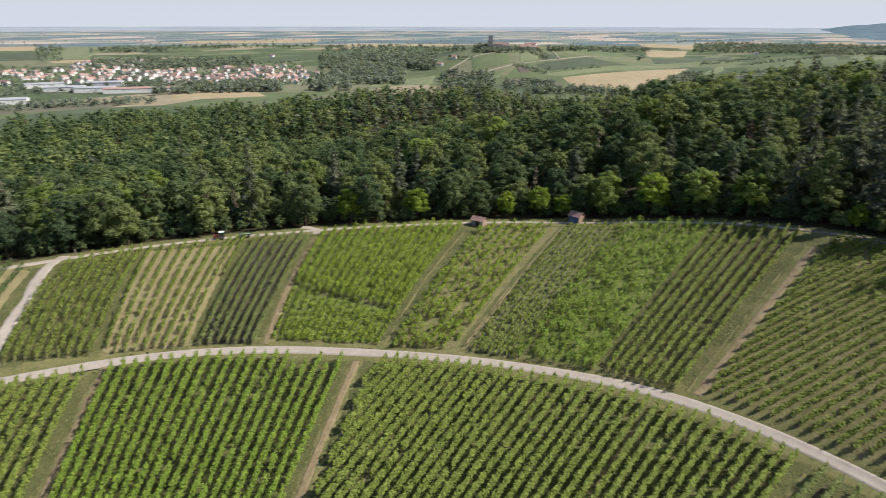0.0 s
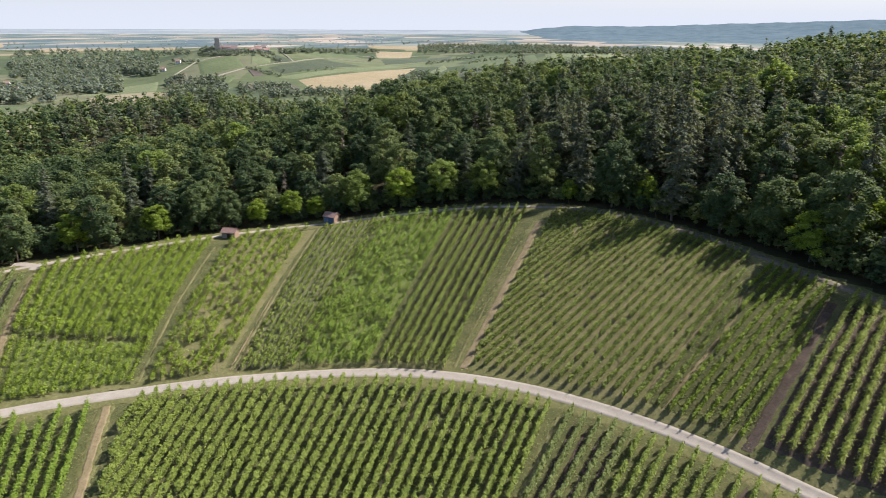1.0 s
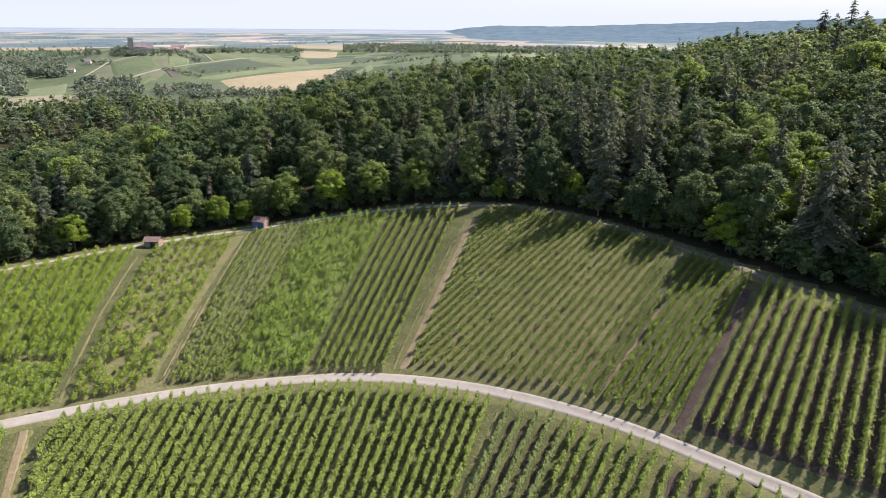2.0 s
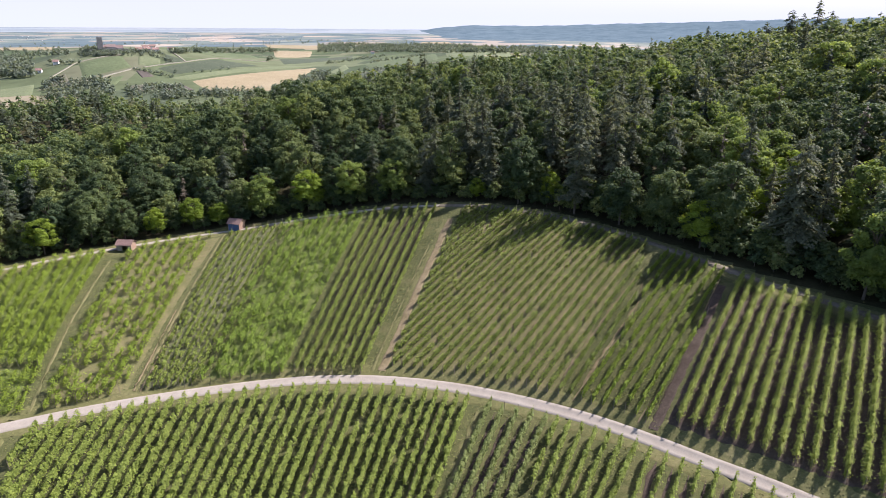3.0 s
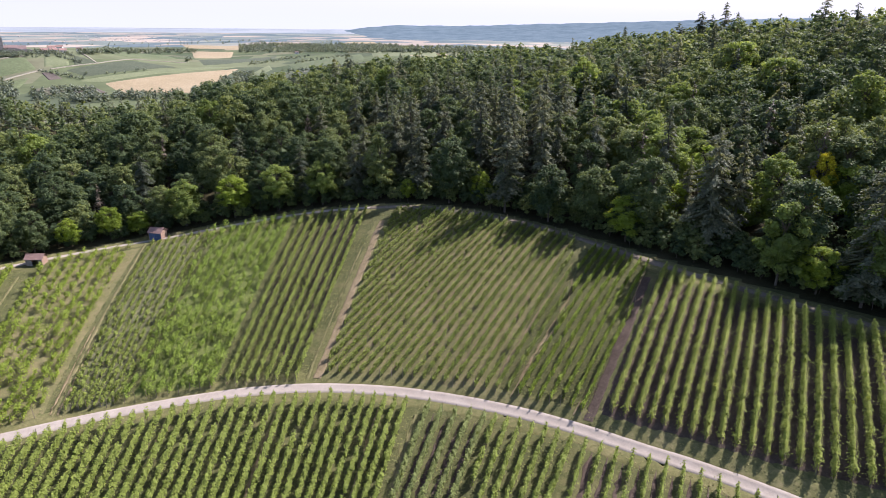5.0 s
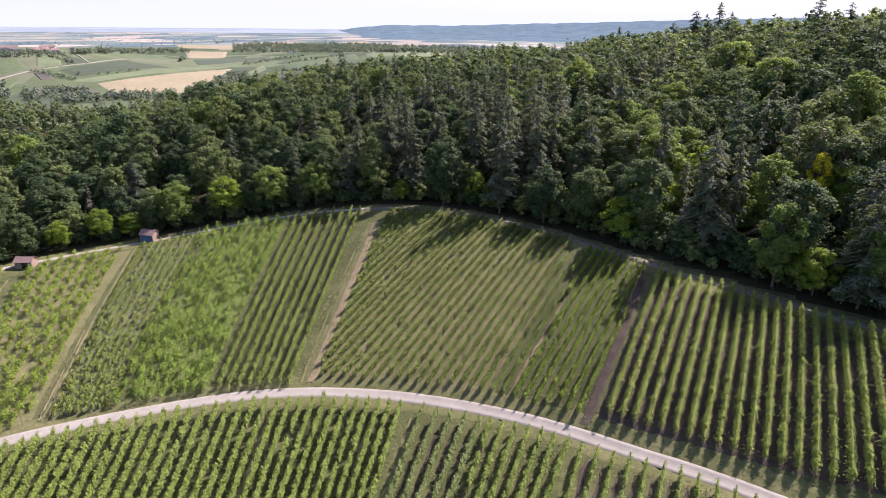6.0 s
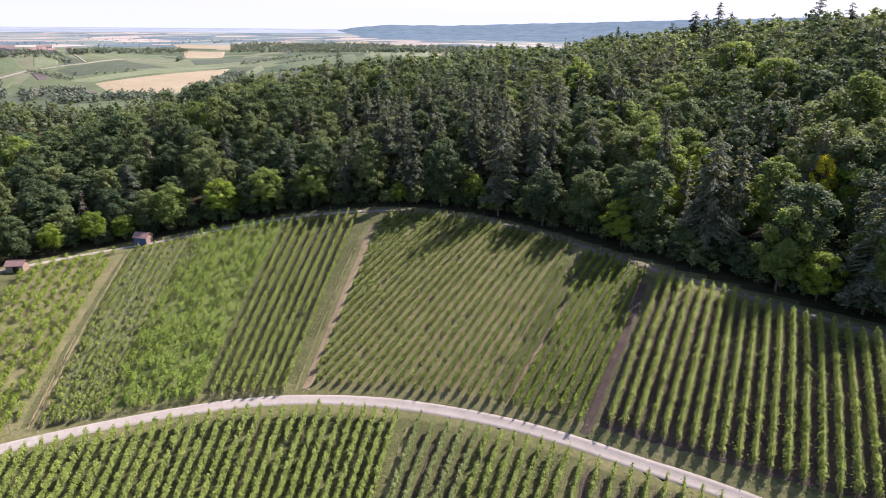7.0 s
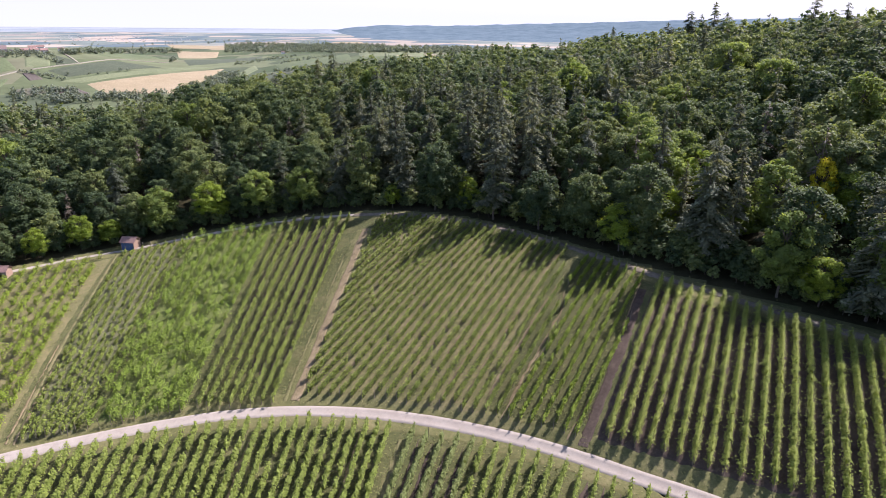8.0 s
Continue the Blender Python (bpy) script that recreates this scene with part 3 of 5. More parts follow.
def build_kinds():
    """A few grown shapes of each kind, full and coarser: each is (leaf faces, trunk mesh)."""
    rng = np.random.default_rng(11)
    kinds = {k: [] for k in ("oak", "pine", "shrub", "snag", "oak_mid", "oak_far", "pine_mid", "pine_far")}
    for i in range(8):
        high, rad, base = 18.0 + rng.uniform(-2.5, 2.5), 6.2 + rng.uniform(-1.1, 1.2), 0.8 + rng.uniform(0, 1.5)
        q, lc = broad_crown(rng, 4800, 0.205, high, rad, base, 34 + 2 * i)
        kinds["oak"].append((q, trunk_mesh(rng, high * 0.75, 0.3, lc, base)))
        kinds["oak_mid"].append((broad_crown(rng, 1250, 0.3, high, rad, base, 22 + i, 1)[0], None))
        kinds["oak_far"].append((broad_crown(rng, 130, 0.7, high, rad * 1.03, base, 9 + i % 3, 1)[0], None))
    for i in range(7):
        high, rad, base = 21.5 + rng.uniform(-3, 3.5), 5.0 + rng.uniform(-0.8, 1.0), 1.5 + rng.uniform(0, 3)
        droop, blunt = 0.22 + 0.1 * (i % 3), (i % 3) * 0.5
        kinds["pine"].append((needle_crown(rng, 4200, 0.19, high * 1.06, rad * 0.95, base, 15 + i % 4, droop * 1.2, blunt), trunk_mesh(rng, high * 0.97, 0.26)))
        kinds["pine_mid"].append((needle_crown(rng, 1150, 0.31, high, rad, base, 14 + i % 3, droop, blunt, 6), None))
        kinds["pine_far"].append((needle_crown(rng, 170, 0.58, high * 0.88, rad, base, 9, droop, blunt, 5, 1.3), None))
    for i in range(4):
        q, lc = broad_crown(rng, 620, 0.22, 5.0 + i * 1.0, 2.3 + 0.3 * i, 0.3, 14, 1)
        kinds["shrub"].append((q, trunk_mesh(rng, 3.0, 0.1, lc, 0.3)))
    for i in range(2):
        q = needle_crown(rng, 700, 0.2, 17.0 + 2 * i, 3.0, 2.5, 13, 0.3, 0.5, 6, 0.7)
        kinds["snag"].append((q, trunk_mesh(rng, 16.0, 0.25)))
    return kinds


# ---- ground, tracks and bare soil ----
rng = np.random.default_rng(5)
ground_sheet()
for shift, wide in ((2.5, 3.8), (-2.2, 3.2)):
    ribbon("verge", bearing_line(ROAD_R, -75, 110, shift=shift), wide, VERGE, 0.03, "dry grass verge along the farm track", "verge", rng, 0.5, crown=0.0)
for shift, wide in ((1.9, 2.8), (-2.0, 3.0)):
    ribbon("verge", bearing_line(PATH_R, -75, 110, shift=shift), wide, VERGE, 0.03, "dry grass verge along the upper track", "verge", rng, 0.4, crown=0.0)
ribbon("road", bearing_line(ROAD_R, -75, 110), 2.75, GRAVEL, 0.13, "pale compacted gravel farm track curving through the vineyards", "road", rng, 0.03)
# one track in two colours: dark for its shaded stretch, pale for the sunlit
ribbon("upper_track", bearing_line(PATH_R, -75, 7.2), 2.2, SHADED_TRACK_DIRT, 0.13, "grey-brown dirt track along the edge of the wood, darkened as if shaded", "road", rng, 0.2)
ribbon("upper_track", bearing_line(PATH_R, 6.7, 72.5), 1.7, GRAVEL, 0.13, "pale gravel track along the edge of the wood, its sunlit stretch", "road", rng, 0.2)
ribbon("upper_track_verge", bearing_line(PATH_R, 71.5, 110), 2.8, GRAVEL, 0.08, "pale gravel track past the end of the wood edge", "road", rng, 0.1)
ribbon("side_track", np.array([(-141.5, 50), (-138, 45.2), (-132, 40.8), (-125.2, 36.2), (-116.9, 28.9), (-111.7, 24.4), (-107, 20)]) * UNIT, 3.0, GRAVEL, 0.10,
       "pale gravel track linking the two farm tracks", "road", rng, 0.15)

for name, line, width, mat, label in (
    ("lane", [(-83.2, 57.3), (-97, 75), (-110.2, 93.5)], 1.7, LANE_DIRT, "worn earth lane between two vineyard plots"),
    ("lane", [(-66.5, 69.2), (-75.5, 92), (-84.4, 117)], 0.6, DRY_SWARD, "narrow earth lane with dry grass between plots"),
    ("lane", [(-54.2, 75.6), (-60.0, 103), (-66.6, 134)], 0.6, DRY_SWARD, "dry grassy lane between two plots"),
    ("lane", [(-54.7, 75.6), (-57.5, 89), (-59.5, 98)], 0.32, LANE_DIRT, "worn wheel track on a grassy lane"),
    ("lane", [(-53.6, 75.6), (-56.4, 89), (-57.8, 95)], 0.28, LANE_DIRT, "worn wheel track on a grassy lane"),
    ("lane", [(-18.9, 84.0), (-16.7, 101), (-13.0, 131)], 2.0, LANE_DIRT, "reddish earth rut beside the slanting rows"),
    ("lane", [(-20.4, 84.0), (-18.6, 101), (-16.2, 122)], 0.4, DRY_SWARD, "trampled grass strip beside the slanting rows"),
    ("lane", [(-98.6, 37.2), (-78.6, 19.6), (-58, 1)], 1.3, LANE_DIRT, "dry earth lane below the farm track"),
    ("lane", [(-67.2, 63.4), (-53.2, 39.4), (-38, 13)], 1.7, LANE_DIRT, "dry earth lane below the farm track"),
    ("lane", [(-3.4, 75.4), (-6.2, 60), (-10.0, 42)], 0.7, DRY_SWARD, "narrow grassy lane below the farm track"),
    ("lane", [(9.6, 77.0), (19.6, 91.2), (22.2, 100)], 0.28, LANE_DIRT, "narrow bare earth gap between two rows"),
    ("lane", [(17.6, 72.2), (26.3, 84.6), (34.0, 99.0)], 0.3, LANE_DIRT, "narrow bare earth gap between two rows"),
    ("soil_strip", [(19.2, 70.9), (28.3, 86.5), (33.8, 97.4)], 1.9, BROWN_SOIL, "strip of freshly worked dark reddish-brown soil"),
):
    if name == "lane" and width > 0.6:
        ribbon("lane_grass", np.array(line) * UNIT, width * 1.15 + (2.4 if "reddish" in label else 1.2), VERGE, 0.04, "olive grass on both sides of a lane", "verge", rng, 0.4, crown=0.0)
    ribbon(name, np.array(line) * UNIT, width * 0.95, mat, 0.10 if mat is LANE_DIRT else 0.07, label, "lane", rng, 0.16, crown=0.0)

patch("soil", [(-102.0, 37.7), (-92.5, 48.7), (-119.3, 79.1), (-131.8, 63.0)], STRAW_SOIL, 0.07, "straw-coloured dry grass between the vine rows", rng)
DARK_PLOT = [(-92.0, 49.5), (-84.4, 56.0), (-110.3, 91.4), (-118.9, 81.4)]
patch("soil", DARK_PLOT, DARK_SOIL, 0.05, "dark bare soil between the vine rows", rng)
patch("soil", [(-53.3, 75.6), (-46.4, 77.7), (-53.2, 136.8), (-65.4, 134.3)], GREY_SOIL, 0.07, "dry greyish soil under sparse young vines", rng)
patch("soil", [(-65.0, 69.2), (-55.0, 75.0), (-66.1, 133.4), (-82.9, 121.6)], DRY_SWARD, 0.03, "olive dry grass under patchy vines", rng)
patch("soil", [(-93.8, 73.0), (-71.6, 79.0), (-86.4, 118.0), (-108.8, 93.8)], MEADOW, 0.03, "bright grass under leafy vine rows", rng)
patch("soil", [(-82.6, 59.2), (-68.4, 68.6), (-71.4, 78.4), (-93.4, 72.2)], MEADOW, 0.04, "bright grass under low young vines", rng)
patch("soil", [(-45.6, 78.9), (-33.8, 82.2), (-33.6, 137.0), (-52.0, 137.0)], MEADOW, 0.03, "bright grass under overgrown vine rows", rng)
patch("soil", [(-17.6, 84.8), (8.4, 77.8), (24.2, 111.0), (-10.9, 135.4)], DRY_SWARD, 0.03, "dry grass and tan soil under slanting vine rows", rng)
patch("soil", [(20.2, 71.2), (66, 42), (84, 52), (35.4, 98.0)], BROWN_SOIL, 0.05, "dark reddish-brown soil under tall vine rows", rng)
patch("soil", [(-120, 28), (-138, 42.5), (-156, 36), (-126, 8)], STRAW_SOIL, 0.07, "dry straw-coloured soil between the vine rows", rng)

# ---- vineyards: outline, two guide rows, leaf, looks ----
G = "rows of one vineyard plot"
up = dict(rng=rng)
vineyard(G, [(-120, 28), (-138, 42.5), (-150, 40), (-160, 12), (-125, 6)], [(-119, 29), (-137, 42.6)], [(-125, 10), (-150, 28)], VINE_DARK,
         "dark green vine row on dry straw-coloured soil", spacing=3.6, thick=26, **up)
vineyard(G, [(-110.4, 26.8), (-102.1, 37.1), (-132.3, 62.7), (-138.0, 49.3), (-130.6, 42.4), (-116.6, 32.0)], [(-110.4, 26.8), (-138, 48.3)],
         [(-102.6, 36.6), (-132.3, 62.2)], VINE_LEAF, "leafy green vine row on a grassy slope", spacing=2.2, thick=40, **up)
vineyard(G, [(-102.0, 37.7), (-92.5, 48.7), (-119.3, 79.1), (-131.8, 63.0)], [(-101.4, 38.6), (-131.3, 63.8)], [(-94.4, 46.8), (-121.4, 76.4)], VINE_LEAF,
         "thin green vine row over straw-coloured ground", last=1.2, spacing=2.25, thick=38, high=1.55, wide=0.2, gaps=0.08, **up)
vineyard(G, DARK_PLOT, [(-91.6, 50.0), (-118.4, 82.0)], [(-84.8, 55.8), (-110.7, 91.0)], VINE_PALE,
         "green vine row over dark bare ground", spacing=2.3, thick=54, high=1.8, wide=0.26, gaps=0.03, **up)
vineyard(G, [(-94.0, 72.8), (-71.4, 78.8), (-86.6, 118.4), (-109.4, 93.7)], [(-83.0, 58.6), (-109, 94.2)], [(-67.8, 68.4), (-87, 118)], VINE_BRIGHT,
         "bright yellow-green vine row with loose shoots", spacing=2.2, thick=62, wild=0.22, wide=0.36, gaps=0.03, ends=(-0.9, 0.6, 0.2, 0.9), **up)
vineyard(G, [(-83.4, 58.2), (-67.3, 68.6), (-71.0, 78.0), (-93.6, 72.0)], [(-83.0, 58.6), (-109, 94.2)], [(-67.8, 68.4), (-87, 118)], VINE_BRIGHT,
         "low young vine row in bright grass", spacing=2.2, thick=40, wild=0.3, wide=0.5, gaps=0.12, high=1.1, low=0.08, posts=False, core_size=0.2, ends=(0.2, 0.9, -0.9, 0.4), **up)
vineyard(G, [(-65.0, 69.2), (-55.0, 75.0), (-66.1, 133.4), (-82.9, 121.6)], [(-64.6, 69.6), (-82.4, 122)], [(-56.2, 74.4), (-69, 131)], VINE_BRIGHT,
         "patchy bright green vine row with missing plants", spacing=2.1, thick=46, wild=0.35, wide=0.4, gaps=0.17, plant=1.5, high=1.8, **up)
vineyard(G, [(-53.3, 75.6), (-46.4, 77.7), (-53.2, 136.8), (-65.6, 134.3)], [(-52.9, 76), (-65, 134.6)], [(-46.8, 77.8), (-53.8, 137)], VINE_LEAF,
         "sparse pale vine row on dry greyish soil", spacing=1.55, thick=40, wild=0.28, wide=0.26, gaps=0.12, high=1.2, low=0.2, plant=0.9, **up)
vineyard(G, [(-46.1, 78.3), (-33.4, 82.0), (-33.4, 137.6), (-52.6, 137.6)], [(-45.6, 78.4), (-52, 137.8)], [(-34.4, 81.6), (-34.4, 137.6)], VINE_FRESH,
         "overgrown bright green vine row with spreading shoots", spacing=2.2, thick=52, wild=0.34, wide=0.42, gaps=0.13, plant=1.4, **up)
vineyard(G, [(-32.4, 82.0), (-20.8, 83.1), (-15.8, 136.0), (-32.0, 137.6)], [(-32.2, 82), (-31.8, 137.6)], [(-22, 83.1), (-17.3, 136.4)], VINE_LEAF,
         "neatly trimmed green vine row on a grassy slope", alley=(BROWN_SOIL, "worked soil strip between two vine rows"), every=1, broad=0.6, spacing=2.1, last=1.0, thick=44, **up)
SLANT = [(-18.3, 84.6), (-5.0, 82.3), (9.3, 77.2), (19.5, 91.0), (24.9, 111.6), (14.5, 119.6), (3.5, 128.3), (-10.6, 136.2)]
vineyard(G, SLANT, [(-16.9, 100.9), (-1.0, 127.3)], [(8.7, 77), (20.1, 95.5)], VINE_LEAF, "trimmed green vine row running aslant up the slope",
         alley=(LANE_DIRT, "dry trodden strip between two vine rows"), every=2, broad=0.65, spacing=2.0, first=-0.42, last=1.1, thick=48, high=1.75, wide=0.19, ends=(0.4, 1.0, 0.9, 1.6), **up)
vineyard(G, [(10.0, 77.0), (18.7, 71.7), (27.2, 84.2), (35.2, 100.2), (25.6, 111.0), (19.9, 91.5)], [(10.6, 76.7), (21.0, 92.6)], [(17.0, 72.6), (25.8, 86.4)], VINE_BRIGHT,
         "dense leafy green vine row", spacing=2.0, first=-0.3, last=1.6, thick=50, high=1.8, wide=0.15, ends=(0.3, 1.0, 1.5, 2.2), **up)
vineyard(G, [(21.0, 70.4), (41.3, 56.4), (66, 42), (84, 52), (56.0, 79.6), (49.6, 86.6), (35.4, 97.8)], [(21.6, 69.8), (34.0, 92.6)], [(39.0, 60.3), (51.7, 85.7)], VINE_TALL,
         "tall trained green vine row between bare soil strips", alley=(DRY_SWARD, "dry grass strip between two vine rows"), every=2, broad=0.8, spacing=1.95, first=-0.12, last=2.4, thick=78, high=2.25, wide=0.3, low=0.15, core_size=0.32, gaps=0.0, wild=0.08, ends=(1.4, 2.0, 1.2, 2.0), **up)
vineyard(G, [(-118, 8), (-99.4, 34.4), (-62, 2.3), (-80, -22)], [(-118, 8), (-80, -25)], [(-99.8, 34.6), (-61, 1.5)], VINE_LEAF,
         "leafy green vine row below the farm track", spacing=2.3, thick=46, high=2.4, **up)
vineyard(G, [(-96.2, 36.9), (-84.4, 50.2), (-67.8, 60.8), (-38.4, 11), (-58.7, 3.5)], [(-96.0, 37), (-77.2, 20.6)], [(-68.2, 60.6), (-54.8, 38.2)], VINE_FRESH,
         "full green vine row below the farm track", spacing=2.0, thick=46, high=2.35, wide=0.22, **up)
vineyard(G, [(-64.6, 64.4), (-44.9, 75.1), (-28.1, 78.6), (-4.0, 77.2), (-11.6, 30), (-36, 12)], [(-52.6, 64.5), (-48.5, 42.7)], [(-5.1, 76.5), (-7.6, 60.4)], VINE_LEAF,
         "green vine row with dark gaps below the farm track", alley=(LANE_DIRT, "dry earth strip between two vine rows"), every=9, broad=0.8, spacing=1.85, first=-0.5, last=1.06, thick=54, high=2.35, wide=0.2, core_size=0.32, **up)
# earth alleys coloured dark brown to stand in for the rows' shadows
vineyard(G, [(-2.6, 75.8), (5.8, 72.5), (-2.5, 40), (-10, 40)], [(-2.2, 74.1), (-5.5, 60.4)], [(5.2, 71.1), (1.6, 60.2)], VINE_PALE,
         "pale dusty-green vine row below the farm track", alley=(BROWN_SOIL, "dry earth strip between two vine rows"), broad=0.6, spacing=2.2, thick=54, high=2.4, core_size=0.32, **up)
vineyard(G, [(6.5, 72.1), (16.8, 67.2), (4, 36), (-2, 40)], [(6.7, 70.8), (3.3, 60.2)], [(15.8, 65.9), (12.9, 59.6)], VINE_LEAF,
         "green vine row below the farm track", spacing=2.0, thick=56, high=2.4, core_size=0.32, **up)
vineyard(G, [(17.7, 67.2), (28.4, 61.2), (45.6, 48.2), (30, 22), (6, 36)], [(17.7, 65.5), (15.1, 59.4)], [(27.5, 59.4), (24.9, 53.6)], VINE_LEAF,
         "thin vine row over reddish soil", alley=(BROWN_SOIL, "bare reddish-brown soil strip between two vine rows"), every=1, broad=1.0, spacing=2.3, last=2.2, thick=40, gaps=0.06, **up)


# tufts along verges and lanes
def tufts(count, rng):
    b = rng.uniform(-42, 80, count)
    on_road = rng.random(count) < 0.6
    r = np.where(on_road, np.interp(b, BEAR, ROAD_R), np.interp(b, BEAR, PATH_R))
    r = r + rng.choice([-1.0, 1.0], count) * (1.7 + rng.gamma(1.6, 0.8, count))
    x, y = -r * np.sin(np.radians(b)), r * np.cos(np.radians(b))
    c = np.column_stack([x, y, ground(x, y) + 0.08])
    q = leaves(c, np.column_stack([rng.normal(0, 1, (count, 2)), np.full(count, 2.5)]), 0.1, rng, 1.3, 0.4)
    return tagged(new("grass_tufts", quad_mesh("grass_tufts", q, TUFT, rng.random(count))), "grass and weeds along the tracks", "grass", kind="stuff")


TUFT = foliage("tuft", (0.13, 0.13, 0.05), (0.24, 0.22, 0.10), 0.3, 0.6)
tufts(2600, rng)


def alley_grass(count, rng):
    """Low grass and weeds all over the vineyards, thinner on the worn ground, none on the tracks."""
    b = rng.uniform(-44, 78, count * 2)
    r1, r2 = np.interp(b, BEAR, ROAD_R), np.interp(b, BEAR, PATH_R)
    r = np.sqrt(rng.uniform(48.0 ** 2, r2 ** 2))
    x, y = -r * np.sin(np.radians(b)), r * np.cos(np.radians(b))
    thin = 0.5 + 0.5 * np.sin(x * 0.31 + 1.7 * np.sin(y * 0.23)) * np.cos(y * 0.27 + 1.1 * np.sin(x * 0.19))
    ok = (np.abs(r - r1) > 3.6) & (r < r2 - 1.4) & (rng.random(len(r)) < 0.25 + 0.75 * thin) & ((x / UNIT - 19.0) < (y / UNIT - 70.9) * 0.536)
    worked = np.array(DARK_PLOT) * UNIT
    inside = np.ones(len(x), bool)
    for (x0, y0), (x1, y1) in zip(worked, np.roll(worked, -1, 0)):
        inside &= (x1 - x0) * (y - y0) - (y1 - y0) * (x - x0) >= 0
    ok &= ~inside
    x, y = x[ok][:count], y[ok][:count]
    n = len(x)
    c = np.column_stack([x, y, ground(x, y) + 0.05])
    q = leaves(c, np.column_stack([rng.normal(0, 1, (n, 2)), np.full(n, 3.5)]), 0.13, rng, 1.4, 0.3)
    return tagged(new("alley_grass", quad_mesh("alley_grass", q, ALLEY_GRASS, rng.random(n))), "low grass and weeds between the vine rows", "grass", kind="stuff")


ALLEY_GRASS = foliage("alley_grass", (0.085, 0.105, 0.034), (0.205, 0.200, 0.080), 0.35, 0.6)
alley_grass(52000, rng)


# ---- the wood ----
KINDS = build_kinds()
CROWN_MESHES = {}


def crown_mesh(kind, i, leaf, key):
    k = (kind, i, key)
    if k not in CROWN_MESHES:
        q = KINDS[kind][i][0]
        CROWN_MESHES[k] = quad_mesh("crown", q, leaf, np.zeros(len(q)))
    return CROWN_MESHES[k]


def tree(kind, i, x, y, scale, turn, leaf, key, name, label, category, group, broad=1.0):
    t = tagged(new(name), label, category, group)
    t.location = (x, y, float(ground(x, y)))
    t.rotation_euler, t.scale = (0, 0, turn), (scale * broad, scale * broad, scale)
    part("crown", crown_mesh(kind, i, leaf, key), t)
    part("trunk", KINDS[kind][i][1], t, "grey-brown trunk with limbs")
    return t


def standing(quads, x, y, z, scale, turn):
    c, s = math.cos(turn), math.sin(turn)
    return quads * scale @ np.array([[c, s, 0], [-s, c, 0], [0, 0, 1]]) + np.array([x, y, z])


def pine_share(x, y):
    """Conifers gather on the shoulder towards the ridge and in a belt on the far slope."""
    b, r = polar(x, y)
    d = r - np.interp(b, BEAR, PATH_R)
    patchy = 0.5 + 0.5 * np.sin(x * 0.036 + 1.3) * np.cos(y * 0.03 + 0.4)
    share = np.interp(b, [-34, -16, -11, 4, 10, 16, 40], [0.26, 0.36, 0.55, 0.55, 0.34, 0.12, 0.08]) * np.interp(d, [0, 30, 160, 260], [1.0, 0.95, 0.75, 0.45]) * (0.65 + 0.7 * patchy)
    return np.where((r > 400) & (b > 12) & (b < 46), 0.6, share)


def wood_places(rng):
    out = []
    for near, step in ((True, 9.2), (False, 9.7)):
        xs = np.arange(-625, 410, step)
        ys = np.arange(-75, 625, step)
        gx, gy = np.meshgrid(xs, ys)
        x = (gx + rng.uniform(-0.42, 0.42, gx.shape) * step).ravel()
        y = (gy + rng.uniform(-0.42, 0.42, gy.shape) * step).ravel()
        b, r = polar(x, y)
        d = r - np.interp(b, BEAR, PATH_R)
        if near:
            ok = (d > np.where(b < 6, 3.3, 4.5) + rng.uniform(0, np.where(b < 6, 1.2, 2.5))) & (d < 88) & (b > -76) & (b < 86)
        else:
            ok = (d >= 88) & (r < WOOD_END - 12 + 15 * np.sin(b * 0.9)) & (b > -46) & (b < 82)
        out.append(np.column_stack([x[ok], y[ok], d[ok], b[ok]]))
    return out


BRIGHT = ((22.9, 6.5, 0.75), (18.9, 6, 0.72), (15.0, 6, 0.78), (11.1, 6, 0.74), (28.9, 5.5, 0.55), (31.9, 5.5, 0.45), (26.7, 6, 0.5), (46.5, 5, 0.62),
          (40.3, 5, 0.62), (-23.0, 30, 0.85), (-33.5, 28, 0.85), (-15.6, 12, 0.6), (-20.1, 17, 0.7), (-26.0, 20, 0.6), (-32.6, 6, 0.55), (3.3, 5, 0.4), (-16.9, 6, 0.62), (-3.5, 8, 0.5),
          (-31.4, 27, 0.58))
FRONT_PINES = ((-19.5, 25, 1.08), (-25.6, 18, 1.0), (-29.0, 17, 0.95), (-21.6, 22, 0.78), (-13.5, 28, 1.0), (-10.2, 26, 1.05), (-7.0, 24, 0.95), (-3.2, 28, 1.0))
rng = np.random.default_rng(23)
near_wood, far_wood = wood_places(rng)
for b, back, size in BRIGHT:
    near_wood = near_wood[(abs(near_wood[:, 3] - b) > 1.2) | (near_wood[:, 2] > back * UNIT + 4) | (near_wood[:, 2] < back * UNIT - (12 if back > 10 else 9))]
for b, back, size in FRONT_PINES:
    near_wood = near_wood[(abs(near_wood[:, 3] - b) > 1.6) | (near_wood[:, 2] > back + 4) | (near_wood[:, 2] < (12 if b < -15 else back - 5))]
near_wood = near_wood[(abs(near_wood[:, 3] + 31.4) > 1.7) | (near_wood[:, 2] > 39) | (near_wood[:, 2] < 13)]
view = (near_wood[:, 3] > -44) & (near_wood[:, 3] < 78)
order = np.argsort(near_wood[:, 2] + np.where(view, 0, 500) + rng.uniform(0, 4, len(near_wood)))
singles, rest = near_wood[order[:220]], near_wood[order[220:]]
